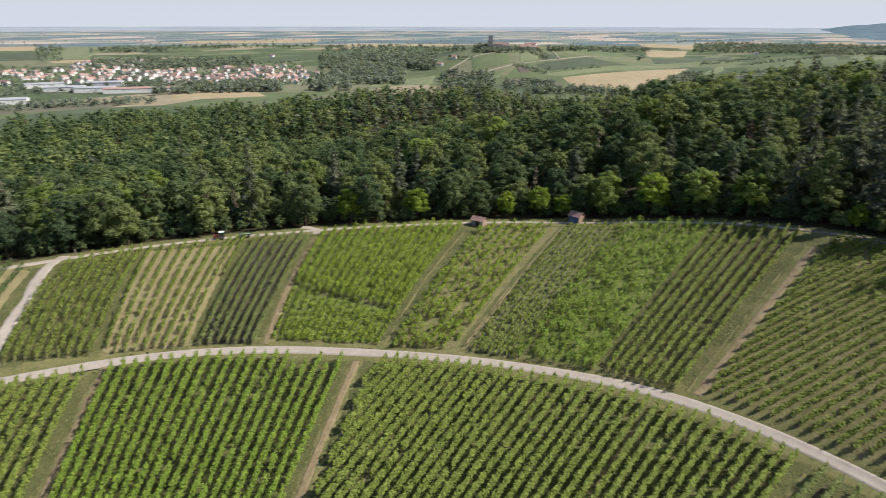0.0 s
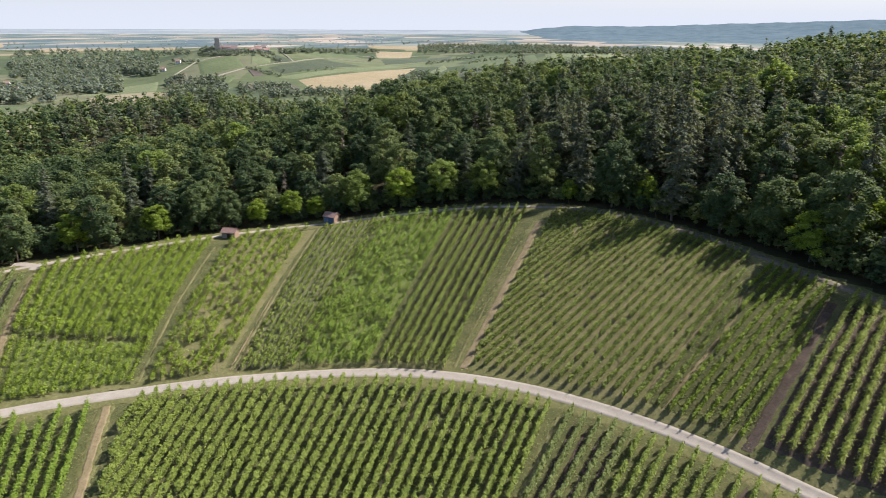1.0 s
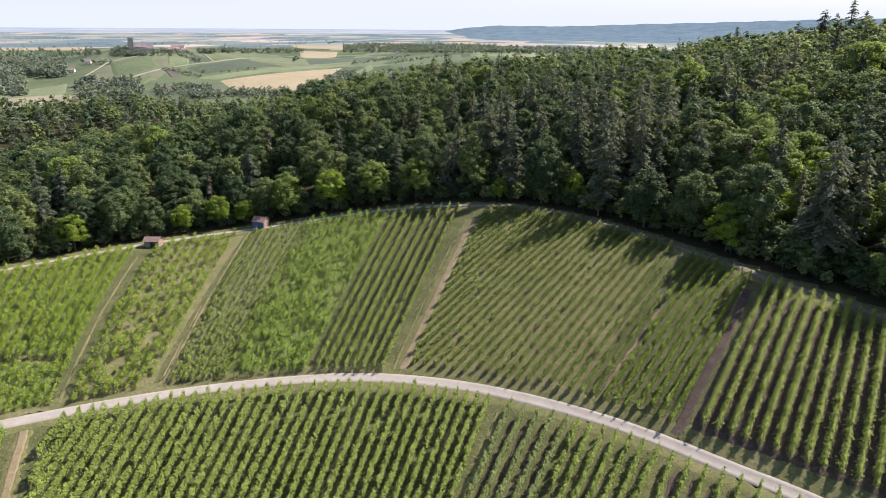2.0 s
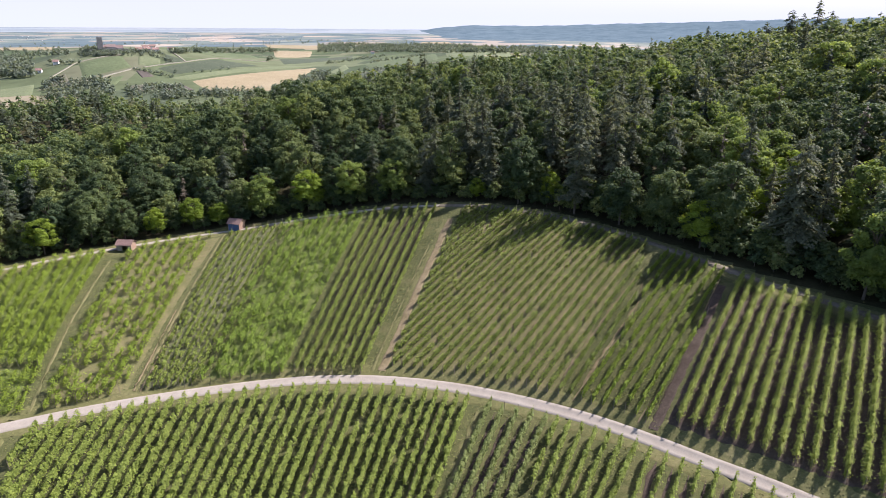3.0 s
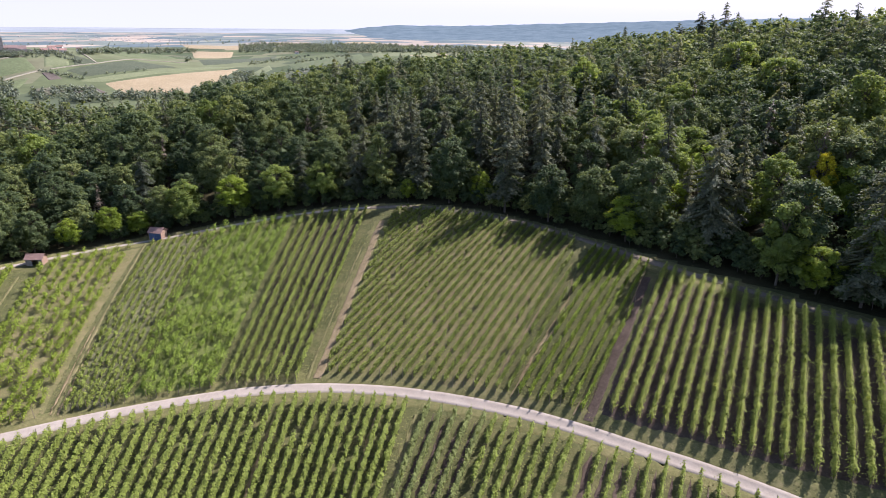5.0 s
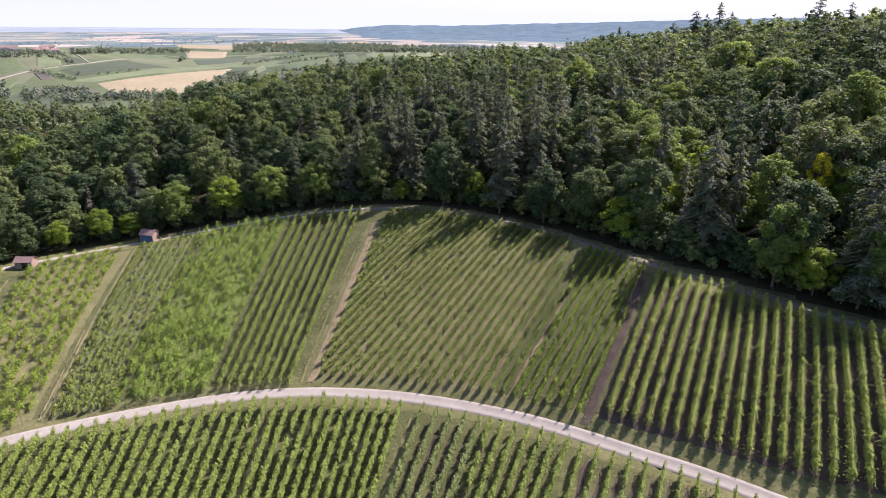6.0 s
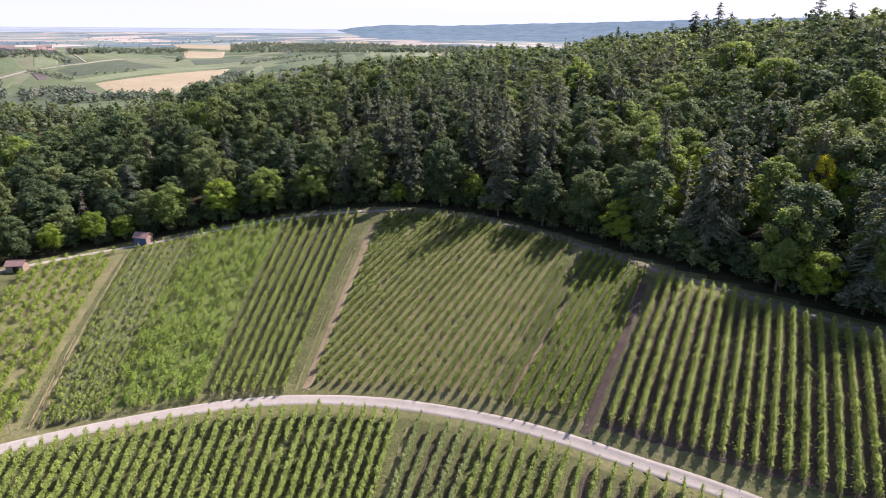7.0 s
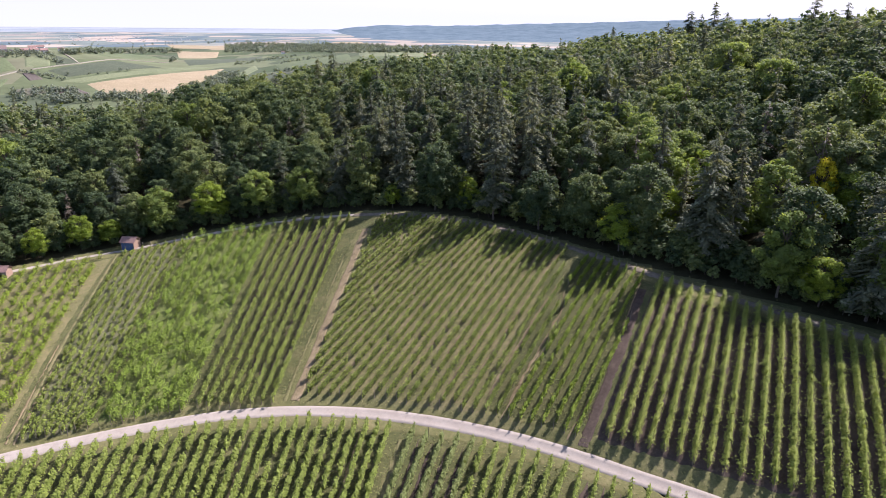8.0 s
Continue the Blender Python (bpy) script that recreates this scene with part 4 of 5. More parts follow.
for x, y, d, b in singles:
    pine = rng.random() < pine_share(x, y) * 0.9
    lit = rng.random()
    grow = rng.uniform(0.74, 1.0) * (0.84 + 0.16 * min(1, d / 17)) if b > 6 else rng.uniform(0.94, 1.14)
    if pine:
        tree("pine", int(rng.integers(7)), x, y, grow * 1.12, rng.random() * 6.28, NEEDLE, "n", "pine_tree", "tall grey-green conifer in the wood", "tree", "trees of the wood")
    elif lit < 0.03:
        tree("snag", int(rng.integers(2)), x, y, grow, rng.random() * 6.28, DEAD_TWIG, "d", "bare_tree", "withered greyish tree at the wood edge", "tree", "trees of the wood")
    else:
        pale = b < -8 and lit > 0.7
        tree("oak", int(rng.integers(8)), x, y, grow, rng.random() * 6.28, LIGHT_SUNLIT_LEAF if pale else BROAD_LEAF, "l" if pale else "b", "broadleaf_tree",
             "light green broadleaf tree at the wood edge, coloured as if sunlit" if pale else "dense dark green broadleaf tree in the wood", "tree", "trees of the wood")

# bright young trees along the edge: bearing, step back from the track, size
for b, back, size in BRIGHT[:-1]:
    r = np.interp(b, BEAR, PATH_R) + back * UNIT
    soft_green = 8 < b < 30 and size > 0.73
    tree("oak", int(rng.integers(8)), -r * math.sin(radians(b)), r * math.cos(radians(b)), size * 0.95, rng.random() * 6.28, LIGHT_SUNLIT_LEAF if soft_green else YOUNG_LEAF,
         "l" if soft_green else "y", "young_tree", "light green spreading young tree at the wood edge" if soft_green else "bright yellow-green young tree at the wood edge",
         "tree", "bright trees at the wood edge", 1.25 if b > 8 or b < -15 else 1.0)
# crowns given the lighter leaf so that they look sunlit
for b, back, size in ((71, 18, 1.05), (68.5, 24, 1.1), (66, 20, 1.0), (63, 26, 1.1), (70, 34, 1.1), (64.5, 36, 1.05), (40, 45, 1.1), (33, 60, 1.1), (20, 50, 1.05),
                      (-6, 60, 1.15), (-12, 90, 1.2), (-20, 70, 1.2), (-27, 80, 1.25), (-24, 110, 1.25), (-16, 45, 1.1), (-33, 60, 1.2), (5, 75, 1.15), (50, 30, 1.05)):
    r = np.interp(b, BEAR, PATH_R) + back * UNIT
    tree("oak", int(rng.integers(8)), -r * math.sin(radians(b)), r * math.cos(radians(b)), size, rng.random() * 6.28, LIGHT_SUNLIT_LEAF, "l", "broadleaf_tree",
         "light green broadleaf tree rising above the wood, coloured as if sunlit", "tree", "trees of the wood")
for b, back, size in FRONT_PINES:
    r = np.interp(b, BEAR, PATH_R) + back
    tree("pine", int(rng.integers(7)), -r * math.sin(radians(b)), r * math.cos(radians(b)), size, rng.random() * 6.28, NEEDLE, "n", "pine_tree",
         "tall grey-green conifer with flat boughs at the wood edge", "tree", "trees of the wood")
r = float(np.interp(-31.4, BEAR, PATH_R)) + 27 * UNIT
tree("oak", 2, r * math.sin(radians(31.4)), r * math.cos(radians(31.4)), 1.0, 1.0, GOLD_LEAF, "g", "golden_tree", "tree with golden-yellow leaves in the wood", "tree", "trees of the wood", 0.5)


def joined_wood(name, places, oaks, pines, label, mat_oak, mat_pine):
    for kinds, is_pine, mat, kind_name in ((oaks, False, mat_oak, "broadleaf"), (pines, True, mat_pine, "conifer")):
        r3 = np.random.default_rng(41)
        quads, tint = [], []
        for x, y, d, b in places:
            pine = r3.random() < pine_share(x, y)
            i, s, turn, shade = int(r3.integers(len(kinds))), r3.uniform(0.70, 1.14) * (0.9 if x * x + y * y > 420 ** 2 and x < 0 else 1.0), r3.random() * 6.28, r3.random()
            if pine != is_pine:
                continue
            q = standing(kinds[i][0], x, y, float(ground(x, y)), s * (1.08 if is_pine else 1.0), turn)
            quads.append(q)
            tint.append(np.full(len(q), shade))
        ob = new(name + "_" + kind_name, quad_mesh(name, np.concatenate(quads), mat, np.concatenate(tint)))
        tagged(ob, label, "forest", kind="stuff")


joined_wood("wood", rest, KINDS["oak_mid"], KINDS["pine_mid"], "dense mixed wood behind its front trees", BROAD_LEAF, NEEDLE)
deep = np.hypot(far_wood[:, 0], far_wood[:, 1]) > 330
joined_wood("middle_wood", far_wood[~deep], KINDS["oak_mid"], KINDS["pine_mid"], "wooded slope behind the front of the wood", BROAD_LEAF, NEEDLE)
joined_wood("far_wood", far_wood[deep], KINDS["oak_far"], KINDS["pine_far"], "wooded slope stretching away to the valley", BROAD_LEAF, NEEDLE)

# dark spruces that stand out on the ridge, and withered ones among the wood: bearing, distance, size
for b, r, size in ((-13.6, 581, 0.87), (-15.1, 569, 1.07), (-19.3, 491, 1.19), (-20.9, 467, 1.29), (-21.7, 455, 1.26), (-22.6, 446, 1.28), (-23.5, 440, 1.15), (-26.6, 416, 0.93), (-29.4, 401, 1.18), (-31.4, 392, 1.22)):
    tree("pine", int(rng.choice([1, 2, 4, 5])), -r * math.sin(radians(b)), r * math.cos(radians(b)), size, rng.random() * 6.28, NEEDLE, "n", "ridge_spruce",
         "tall dark spruce standing above the ridge wood", "tree", "spruces on the ridge", 1.4)
for b, back, size in ((-8, 40, 1.0), (-13, 60, 1.05), (-17.5, 26, 1.1), (-21, 75, 1.0), (-27, 52, 1.1), (-31, 35, 1.1), (-36, 66, 1.1), (2, 50, 1.0), (12, 44, 0.95), (24, 40, 0.9), (38, 30, 0.85), (52, 36, 0.9)):
    r = np.interp(b, BEAR, PATH_R) + back
    tree("snag", int(rng.integers(2)), -r * math.sin(radians(b)), r * math.cos(radians(b)), size * 1.1, rng.random() * 6.28, DEAD_TWIG, "d", "withered_conifer",
         "withered brownish conifer in the wood", "tree", "withered trees")

# undergrowth at the foot of the wood
for b, off, large in [(b, o, g) for o, g in ((4.8, 0.8), (8.4, 1.15), (12.0, 1.4)) for b in np.arange(-40, 73, 1.15)]:
    b = b + rng.uniform(-0.4, 0.4)
    r = np.interp(b, BEAR, PATH_R) + off + rng.uniform(0, 3.2) + (1.0 if b < 6 else 0.0)
    tree("shrub", int(rng.integers(4)), -r * math.sin(radians(b)), r * math.cos(radians(b)), rng.uniform(0.55, 1.0) * large * (1.1 if b < 0 else 0.95), rng.random() * 6.28, BROAD_LEAF, "s", "shrub",
         "dark green shrub at the foot of the wood", "shrub", "shrubs along the upper track")


# ---- the country beyond the wood ----
STUBBLE = earth("stubble_field", (0.213, 0.170, 0.099), (0.261, 0.209, 0.126), (0.300, 0.245, 0.158), scale=0.05, patch=0.012, relief=0.1, speck=0.4)
PASTURE = earth("pasture", (0.104, 0.122, 0.062), (0.132, 0.150, 0.078), (0.162, 0.178, 0.098), scale=0.05, patch=0.012, relief=0.1, speck=0.3)
HILL_VINES = earth("hill_vineyard", (0.046, 0.058, 0.036), (0.064, 0.077, 0.047), (0.094, 0.103, 0.065), scale=0.09, patch=0.01, relief=0.4, speck=0.25)
GREEN_VINES = earth("hill_vineyard_green", (0.070, 0.090, 0.042), (0.094, 0.115, 0.055), (0.124, 0.142, 0.074), scale=0.09, patch=0.01, relief=0.4, speck=0.25)
BROWN_PLOT = earth("ploughed_plot", (0.070, 0.058, 0.048), (0.098, 0.082, 0.068), (0.130, 0.110, 0.092), scale=0.05, patch=0.012, relief=0.1, speck=0.4)
FALLOW = earth("fallow_field", (0.088, 0.084, 0.056), (0.108, 0.103, 0.070), (0.138, 0.128, 0.088), scale=0.05, patch=0.012, relief=0.1, speck=0.4)
PALE_WAY = earth("pale_way", (0.174, 0.162, 0.118), (0.213, 0.198, 0.150), (0.253, 0.233, 0.182), scale=0.05, patch=0.02, relief=0.05, speck=0.4)
WHITE_WALL = solid("white_render", (0.6, 0.58, 0.55), 0.85, vary=0.12, scale=0.4)
CITY_WALL = solid("hazy_city_wall", (0.33, 0.33, 0.335), 0.9, vary=0.3, scale=0.01)
RED_TILE = solid("red_tiles", (0.27, 0.165, 0.135), 0.8, vary=0.35, scale=0.5)
BROWN_TILE = solid("brown_tiles", (0.2, 0.14, 0.125), 0.8, vary=0.3, scale=0.5)
GREY_ROOF = solid("grey_roof", (0.27, 0.27, 0.28), 0.7, vary=0.2, scale=0.3)
STONE = solid("castle_stone", (0.36, 0.31, 0.27), 0.9, vary=0.3, scale=0.4)
DARK_PANE = solid("dark_window", (0.03, 0.035, 0.04), 0.2, vary=0.1)
# leaf green lightened and greyed to put haze over the far trees
HAZED_LEAF = foliage("hazed_leaf", (0.145, 0.175, 0.138), (0.225, 0.255, 0.195), 0.45, 0.8, 0.1)
far_rng = np.random.default_rng(77)


def field(corners, mat, label, name="field", lift=0.9):
    """A field between four lines of sight (bearing, drop), laid on the country."""
    c = np.array([spot(*q) for q in corners])
    n = 14
    u, v = np.meshgrid(np.linspace(0, 1, n), np.linspace(0, 1, n), indexing="ij")
    p = c[0] * ((1 - u) * (1 - v))[..., None] + c[1] * (u * (1 - v))[..., None] + c[2] * (u * v)[..., None] + c[3] * ((1 - u) * v)[..., None]
    z = ground(p[..., 0], p[..., 1]) + lift
    z[[0, -1]] -= lift + 2
    z[:, [0, -1]] -= lift + 2
    return tagged(new(name, grid_mesh(name, np.dstack([p, z]), mat)), label, "field", kind="structure")


for corners, mat, label in (
    ([(28.4, 4.55), (26.6, 5.33), (20.4, 5.5), (16.7, 3.44)], STUBBLE, "large golden stubble field"),
    ([(30.2, 4.38), (28.5, 4.52), (16.9, 3.40), (19.2, 3.38)], PASTURE, "pale green meadow above the stubble field"),
    ([(21.1, 2.10), (20.9, 2.68), (17.8, 2.66), (17.5, 2.18)], STUBBLE, "golden stubble field"),
    ([(21.9, 1.64), (21.4, 1.92), (16.8, 2.05), (16.6, 1.74)], STUBBLE, "golden stubble field"),
    ([(16.6, 4.07), (16.2, 4.37), (14.6, 3.60), (14.9, 3.25)], PASTURE, "bright green meadow between hedges"),
    ([(31.4, 2.50), (31.5, 3.22), (29.7, 3.14), (29.6, 2.32)], PASTURE, "light green vineyard plot on the hill"),
    ([(29.4, 2.32), (29.5, 3.16), (28.0, 2.98), (28.0, 2.84)], HILL_VINES, "dark green vineyard plot on the hill"),
    ([(30.4, 3.50), (29.1, 4.05), (21.5, 3.40), (25.4, 2.78)], HILL_VINES, "dark green vineyard above the meadow"),
    ([(27.6, 2.32), (25.5, 2.60), (21.6, 2.90), (25.1, 2.12)], GREEN_VINES, "green vineyard on the hill crest"),
    ([(35.7, 3.02), (35.6, 4.22), (31.7, 3.34), (32.4, 2.42)], GREEN_VINES, "green vineyard below the castle"),
    ([(37.6, 4.02), (37.8, 4.76), (36.2, 4.56), (36.5, 3.66)], FALLOW, "grey-brown fallow plot on the hill"),
    ([(35.5, 4.42), (36.5, 5.24), (33.1, 4.62), (32.3, 3.88)], GREEN_VINES, "green plot at the foot of the hill"),
    ([(31.7, 3.58), (31.3, 4.17), (30.3, 4.08), (31.0, 3.53)], BROWN_PLOT, "dark brown ploughed plot on the hill"),
    ([(32.6, 4.75), (31.8, 5.25), (29.9, 5.05), (30.6, 4.60)], FALLOW, "dry grass plot at the foot of the hill"),
    ([(30.2, 4.75), (29.6, 5.2), (27.2, 5.25), (28.3, 4.72)], BROWN_PLOT, "dark ploughed plot beside the stubble field"),
    ([(21.0, 2.79), (20.5, 3.34), (14.5, 2.86), (13.9, 2.43)], HILL_VINES, "dark green field"),
    ([(15.4, 4.45), (14.6, 4.85), (10.8, 3.75), (11.6, 3.40)], HILL_VINES, "grey-green vineyard on the spur"),
    ([(13.9, 3.35), (13.0, 3.72), (6.4, 3.0), (7.4, 2.34)], GREEN_VINES, "green vineyard on the low spur"),
    ([(7.2, 2.32), (6.3, 3.0), (0.2, 2.75), (0.6, 2.14)], PASTURE, "pale green vineyard along the spur"),
    ([(12.0, 4.0), (10.5, 4.3), (2.0, 3.5), (4.0, 3.2)], HILL_VINES, "grey-green vineyard on the near slope of the spur"),
    ([(73.5, 2.05), (69.3, 2.05), (69.3, 1.72), (73.5, 1.72)], STUBBLE, "golden stubble field beyond the town"),
    ([(73.5, 2.75), (69.5, 2.75), (69.3, 2.1), (73.5, 2.1)], HILL_VINES, "green field beyond the town"),
    ([(69.2, 2.75), (66.5, 2.7), (63.8, 1.8), (67.6, 1.75)], PASTURE, "green field beyond the town"),
    ([(69.0, 2.95), (66.4, 2.95), (66.4, 2.78), (69.0, 2.78)], STUBBLE, "strip of pale stubble"),
    ([(61.2, 6.1), (52.8, 6.0), (53.6, 5.62), (61.0, 5.5)], STUBBLE, "pale stubble field beside the wood"),
    ([(73.5, 6.5), (64.5, 6.4), (64.5, 6.0), (73.5, 6.0)], FALLOW, "dry grass beside the wood"),
    ([(45.5, 5.3), (38.6, 5.2), (38.5, 4.35), (41.5, 4.75)], PASTURE, "light green meadow between woods"),
    ([(47.0, 2.0), (36.5, 1.95), (36.5, 1.75), (47.0, 1.8)], STUBBLE, "pale stubble strip on the plain"),
    ([(60.0, 1.7), (48.0, 1.65), (48.0, 1.4), (60.0, 1.45)], STUBBLE, "pale stubble strip on the plain"),
    ([(15.0, 1.7), (12.6, 1.7), (12.8, 1.5), (14.5, 1.5)], STUBBLE, "pale stubble field"),
    ([(9.0, 1.52), (5.5, 1.5), (6.0, 1.35), (8.4, 1.38)], STUBBLE, "pale stubble field below the ridge"),
):
    field(corners, mat, label)
for a, b in (((32.4, 2.38), (34.1, 2.58)), ((34.1, 2.58), (35.8, 2.99)), ((35.8, 2.99), (37.6, 4.0)), ((28.9, 2.2), (27.9, 2.97)), ((31.0, 3.36), (27.9, 3.0)), ((27.9, 3.0), (25.3, 2.73)), ((25.3, 2.73), (21.4, 3.06)),
             ((36.7, 4.58), (34.3, 4.1)), ((34.3, 4.1), (31.5, 3.38)), ((14.0, 4.05), (9.0, 3.35)), ((9.0, 3.35), (3.0, 3.05))):
    p, q = spot(*a), spot(*b)
    line = [p + (q - p) * k / 6 for k in range(7)]
    ribbon("farm_way", line, 4.0, PALE_WAY, 1.3, "pale farm way across the hill", "road", far_rng, 0.5)


def far_tree_shapes():
    shapes = []
    for i in range(4):
        q, _ = broad_crown(far_rng, 26, 1.5, 14.0, 6.6, 0.3, 5, 1, True)
        shapes.append(q)
    return shapes


FAR_SHAPES = far_tree_shapes()


def copse(areas, label, name="copse"):
    """Far woods and hedges: many small trees within boxes of (bearing, bearing, drop, drop, count, size)."""
    quads, tint = [], []
    for b0, b1, d0, d1, count, size in areas:
        for _ in range(int(count * 1.6)):
            f = far_rng.random()
            p = spot(b0 + (b1 - b0) * far_rng.random(), d0 + (d1 - d0) * f)
            q = standing(FAR_SHAPES[int(far_rng.integers(4))], p[0], p[1], float(ground(*p)), size * far_rng.uniform(0.9, 1.4), far_rng.random() * 6.28)
            quads.append(q)
            tint.append(np.full(len(q), far_rng.random()))
    return tagged(new(name, quad_mesh(name, np.concatenate(quads), HAZED_LEAF, np.concatenate(tint))), label, "woods", kind="stuff")


def hedge(a, b, count, size=0.6):
    return [(a[0] + (b[0] - a[0]) * k / count, a[0] + (b[0] - a[0]) * (k + 1) / count, a[1] + (b[1] - a[1]) * k / count, a[1] + (b[1] - a[1]) * (k + 1) / count, 1, size) for k in range(count)]


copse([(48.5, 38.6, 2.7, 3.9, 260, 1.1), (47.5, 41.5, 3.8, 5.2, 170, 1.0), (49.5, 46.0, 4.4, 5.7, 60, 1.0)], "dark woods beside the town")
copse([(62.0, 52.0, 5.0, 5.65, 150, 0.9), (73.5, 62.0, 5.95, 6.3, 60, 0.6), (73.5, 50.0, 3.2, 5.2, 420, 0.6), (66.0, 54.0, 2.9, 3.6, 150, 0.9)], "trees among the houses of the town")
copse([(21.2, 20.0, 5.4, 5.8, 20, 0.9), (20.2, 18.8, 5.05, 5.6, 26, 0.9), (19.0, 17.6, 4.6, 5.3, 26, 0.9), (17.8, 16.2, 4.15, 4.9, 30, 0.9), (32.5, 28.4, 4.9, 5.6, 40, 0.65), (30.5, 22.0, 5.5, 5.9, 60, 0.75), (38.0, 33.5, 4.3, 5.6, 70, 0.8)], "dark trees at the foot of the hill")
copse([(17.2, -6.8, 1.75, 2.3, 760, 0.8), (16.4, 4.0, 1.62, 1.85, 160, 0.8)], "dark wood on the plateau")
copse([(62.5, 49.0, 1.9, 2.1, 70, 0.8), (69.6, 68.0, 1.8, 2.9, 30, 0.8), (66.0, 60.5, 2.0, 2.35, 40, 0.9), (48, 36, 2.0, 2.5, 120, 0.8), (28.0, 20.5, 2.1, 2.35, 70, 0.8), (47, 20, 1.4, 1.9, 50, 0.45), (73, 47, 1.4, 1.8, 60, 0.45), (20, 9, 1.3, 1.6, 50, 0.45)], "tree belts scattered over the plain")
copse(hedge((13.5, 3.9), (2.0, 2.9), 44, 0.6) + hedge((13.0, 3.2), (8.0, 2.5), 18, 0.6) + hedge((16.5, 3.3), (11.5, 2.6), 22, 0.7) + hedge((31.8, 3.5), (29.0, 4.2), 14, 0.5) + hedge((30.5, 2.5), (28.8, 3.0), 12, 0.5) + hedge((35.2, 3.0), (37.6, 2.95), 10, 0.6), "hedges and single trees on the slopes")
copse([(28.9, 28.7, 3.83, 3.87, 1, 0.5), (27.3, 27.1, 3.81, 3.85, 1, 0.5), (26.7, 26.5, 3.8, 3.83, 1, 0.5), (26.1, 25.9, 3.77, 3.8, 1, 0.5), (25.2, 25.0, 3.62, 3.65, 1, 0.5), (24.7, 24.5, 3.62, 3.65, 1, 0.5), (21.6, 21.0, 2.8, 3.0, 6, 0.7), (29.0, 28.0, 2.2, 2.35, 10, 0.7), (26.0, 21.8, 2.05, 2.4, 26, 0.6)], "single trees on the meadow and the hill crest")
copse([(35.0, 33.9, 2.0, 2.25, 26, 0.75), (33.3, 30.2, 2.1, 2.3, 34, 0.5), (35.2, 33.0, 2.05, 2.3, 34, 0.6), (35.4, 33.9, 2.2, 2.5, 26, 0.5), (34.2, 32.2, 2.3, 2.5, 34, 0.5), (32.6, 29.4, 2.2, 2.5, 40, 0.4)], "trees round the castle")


# ---- buildings far off ----
def gabled(w, d, h, rise):
    """Wall and roof meshes of a house with a gabled roof and a slight overhang."""
    bm = bmesh.new()
    v = [bm.verts.new(c) for c in ((-w, -d, -3), (w, -d, -3), (w, d, -3), (-w, d, -3), (-w, -d, h), (w, -d, h), (w, d, h), (-w, d, h), (-w, 0, h + rise), (w, 0, h + rise))]
    for f in ((0, 1, 5, 4), (2, 3, 7, 6), (1, 2, 6, 9, 5), (3, 0, 4, 8, 7)):
        bm.faces.new([v[i] for i in f])
    rm = bmesh.new()
    o = 0.5
    s = rise / d
    top = [(-w - o, -d - o, h - o * s), (w + o, -d - o, h - o * s), (w + o, 0, h + rise), (-w - o, 0, h + rise), (w + o, d + o, h - o * s), (-w - o, d + o, h - o * s)]
    a = [rm.verts.new((x, y, z + 0.3)) for x, y, z in top]
    b = [rm.verts.new((x, y, z)) for x, y, z in top]
    for f in ((0, 1, 2, 3), (3, 2, 4, 5)):
        rm.faces.new([a[i] for i in f])
        rm.faces.new([b[i] for i in reversed(f)])
    for i, j in ((0, 1), (1, 2), (2, 4), (4, 5), (5, 3), (3, 0)):
        rm.faces.new([b[i], b[j], a[j], a[i]])
    return bm, rm


def pane_mesh(w, h):
    bm = bmesh.new()
    bmesh.ops.create_cube(bm, size=1, matrix=Matrix.Diagonal((w, 0.12, h, 1)))
    return bm_mesh("window", bm, DARK_PANE)


PANE = pane_mesh(1.2, 1.5)


def house_kind(w, d, h, rise, roof):
    bm, rm = gabled(w, d, h, rise)
    return bm_mesh("wall", bm, WHITE_WALL), bm_mesh("roof", rm, roof), (w, d, h)


HOUSES = [house_kind(5.5, 4.3, 5.4, 4.0, RED_TILE), house_kind(6.5, 4.6, 5.8, 3.6, BROWN_TILE), house_kind(7.5, 5.0, 6.2, 4.2, RED_TILE), house_kind(4.8, 4.0, 4.4, 3.6, RED_TILE)]


def house(p, turn, kind, label, group, name="house", windows=2):
    wall, roof, (w, d, h) = kind
    ob = tagged(new(name), label, "house", group)
    ob.location, ob.rotation_euler = (p[0], p[1], float(ground(*p))), (0, 0, turn)
    part("wall", wall, ob)
    part("roof", roof, ob)
    for k in range(windows):
        for y, s in ((-d - 0.04, 1), (d + 0.04, 1)):
            pane = part("window", PANE, ob, "dark window")
            pane.location = ((k - (windows - 1) / 2) * w * 0.9, y, h * 0.62)
    return ob


for b0, b1, d0, d1, count in ((73.5, 66.0, 3.5, 4.6, 52), (67.5, 62.5, 3.0, 3.9, 30), (66.0, 58.5, 3.7, 4.6, 48), (61.0, 55.5, 4.2, 5.1, 26), (57.5, 50.0, 3.6, 5.0, 84), (50.0, 47.0, 4.2, 5.0, 12)):
    for k in range(count):
        i = int(far_rng.integers(4))
        p = spot(b0 + (b1 - b0) * (k + far_rng.random()) / count, d0 + (d1 - d0) * far_rng.random())
        house(p, far_rng.choice([0.3, 1.87]) + far_rng.normal(0, 0.2), HOUSES[i], "white town house with a %s gabled roof" % ("brown-tiled" if i == 1 else "red-tiled"), "houses of the town")
HALL_RED = house_kind(62, 9, 8, 2.5, RED_TILE)
HALL_GREY = house_kind(34, 14, 8, 2.2, GREY_ROOF)
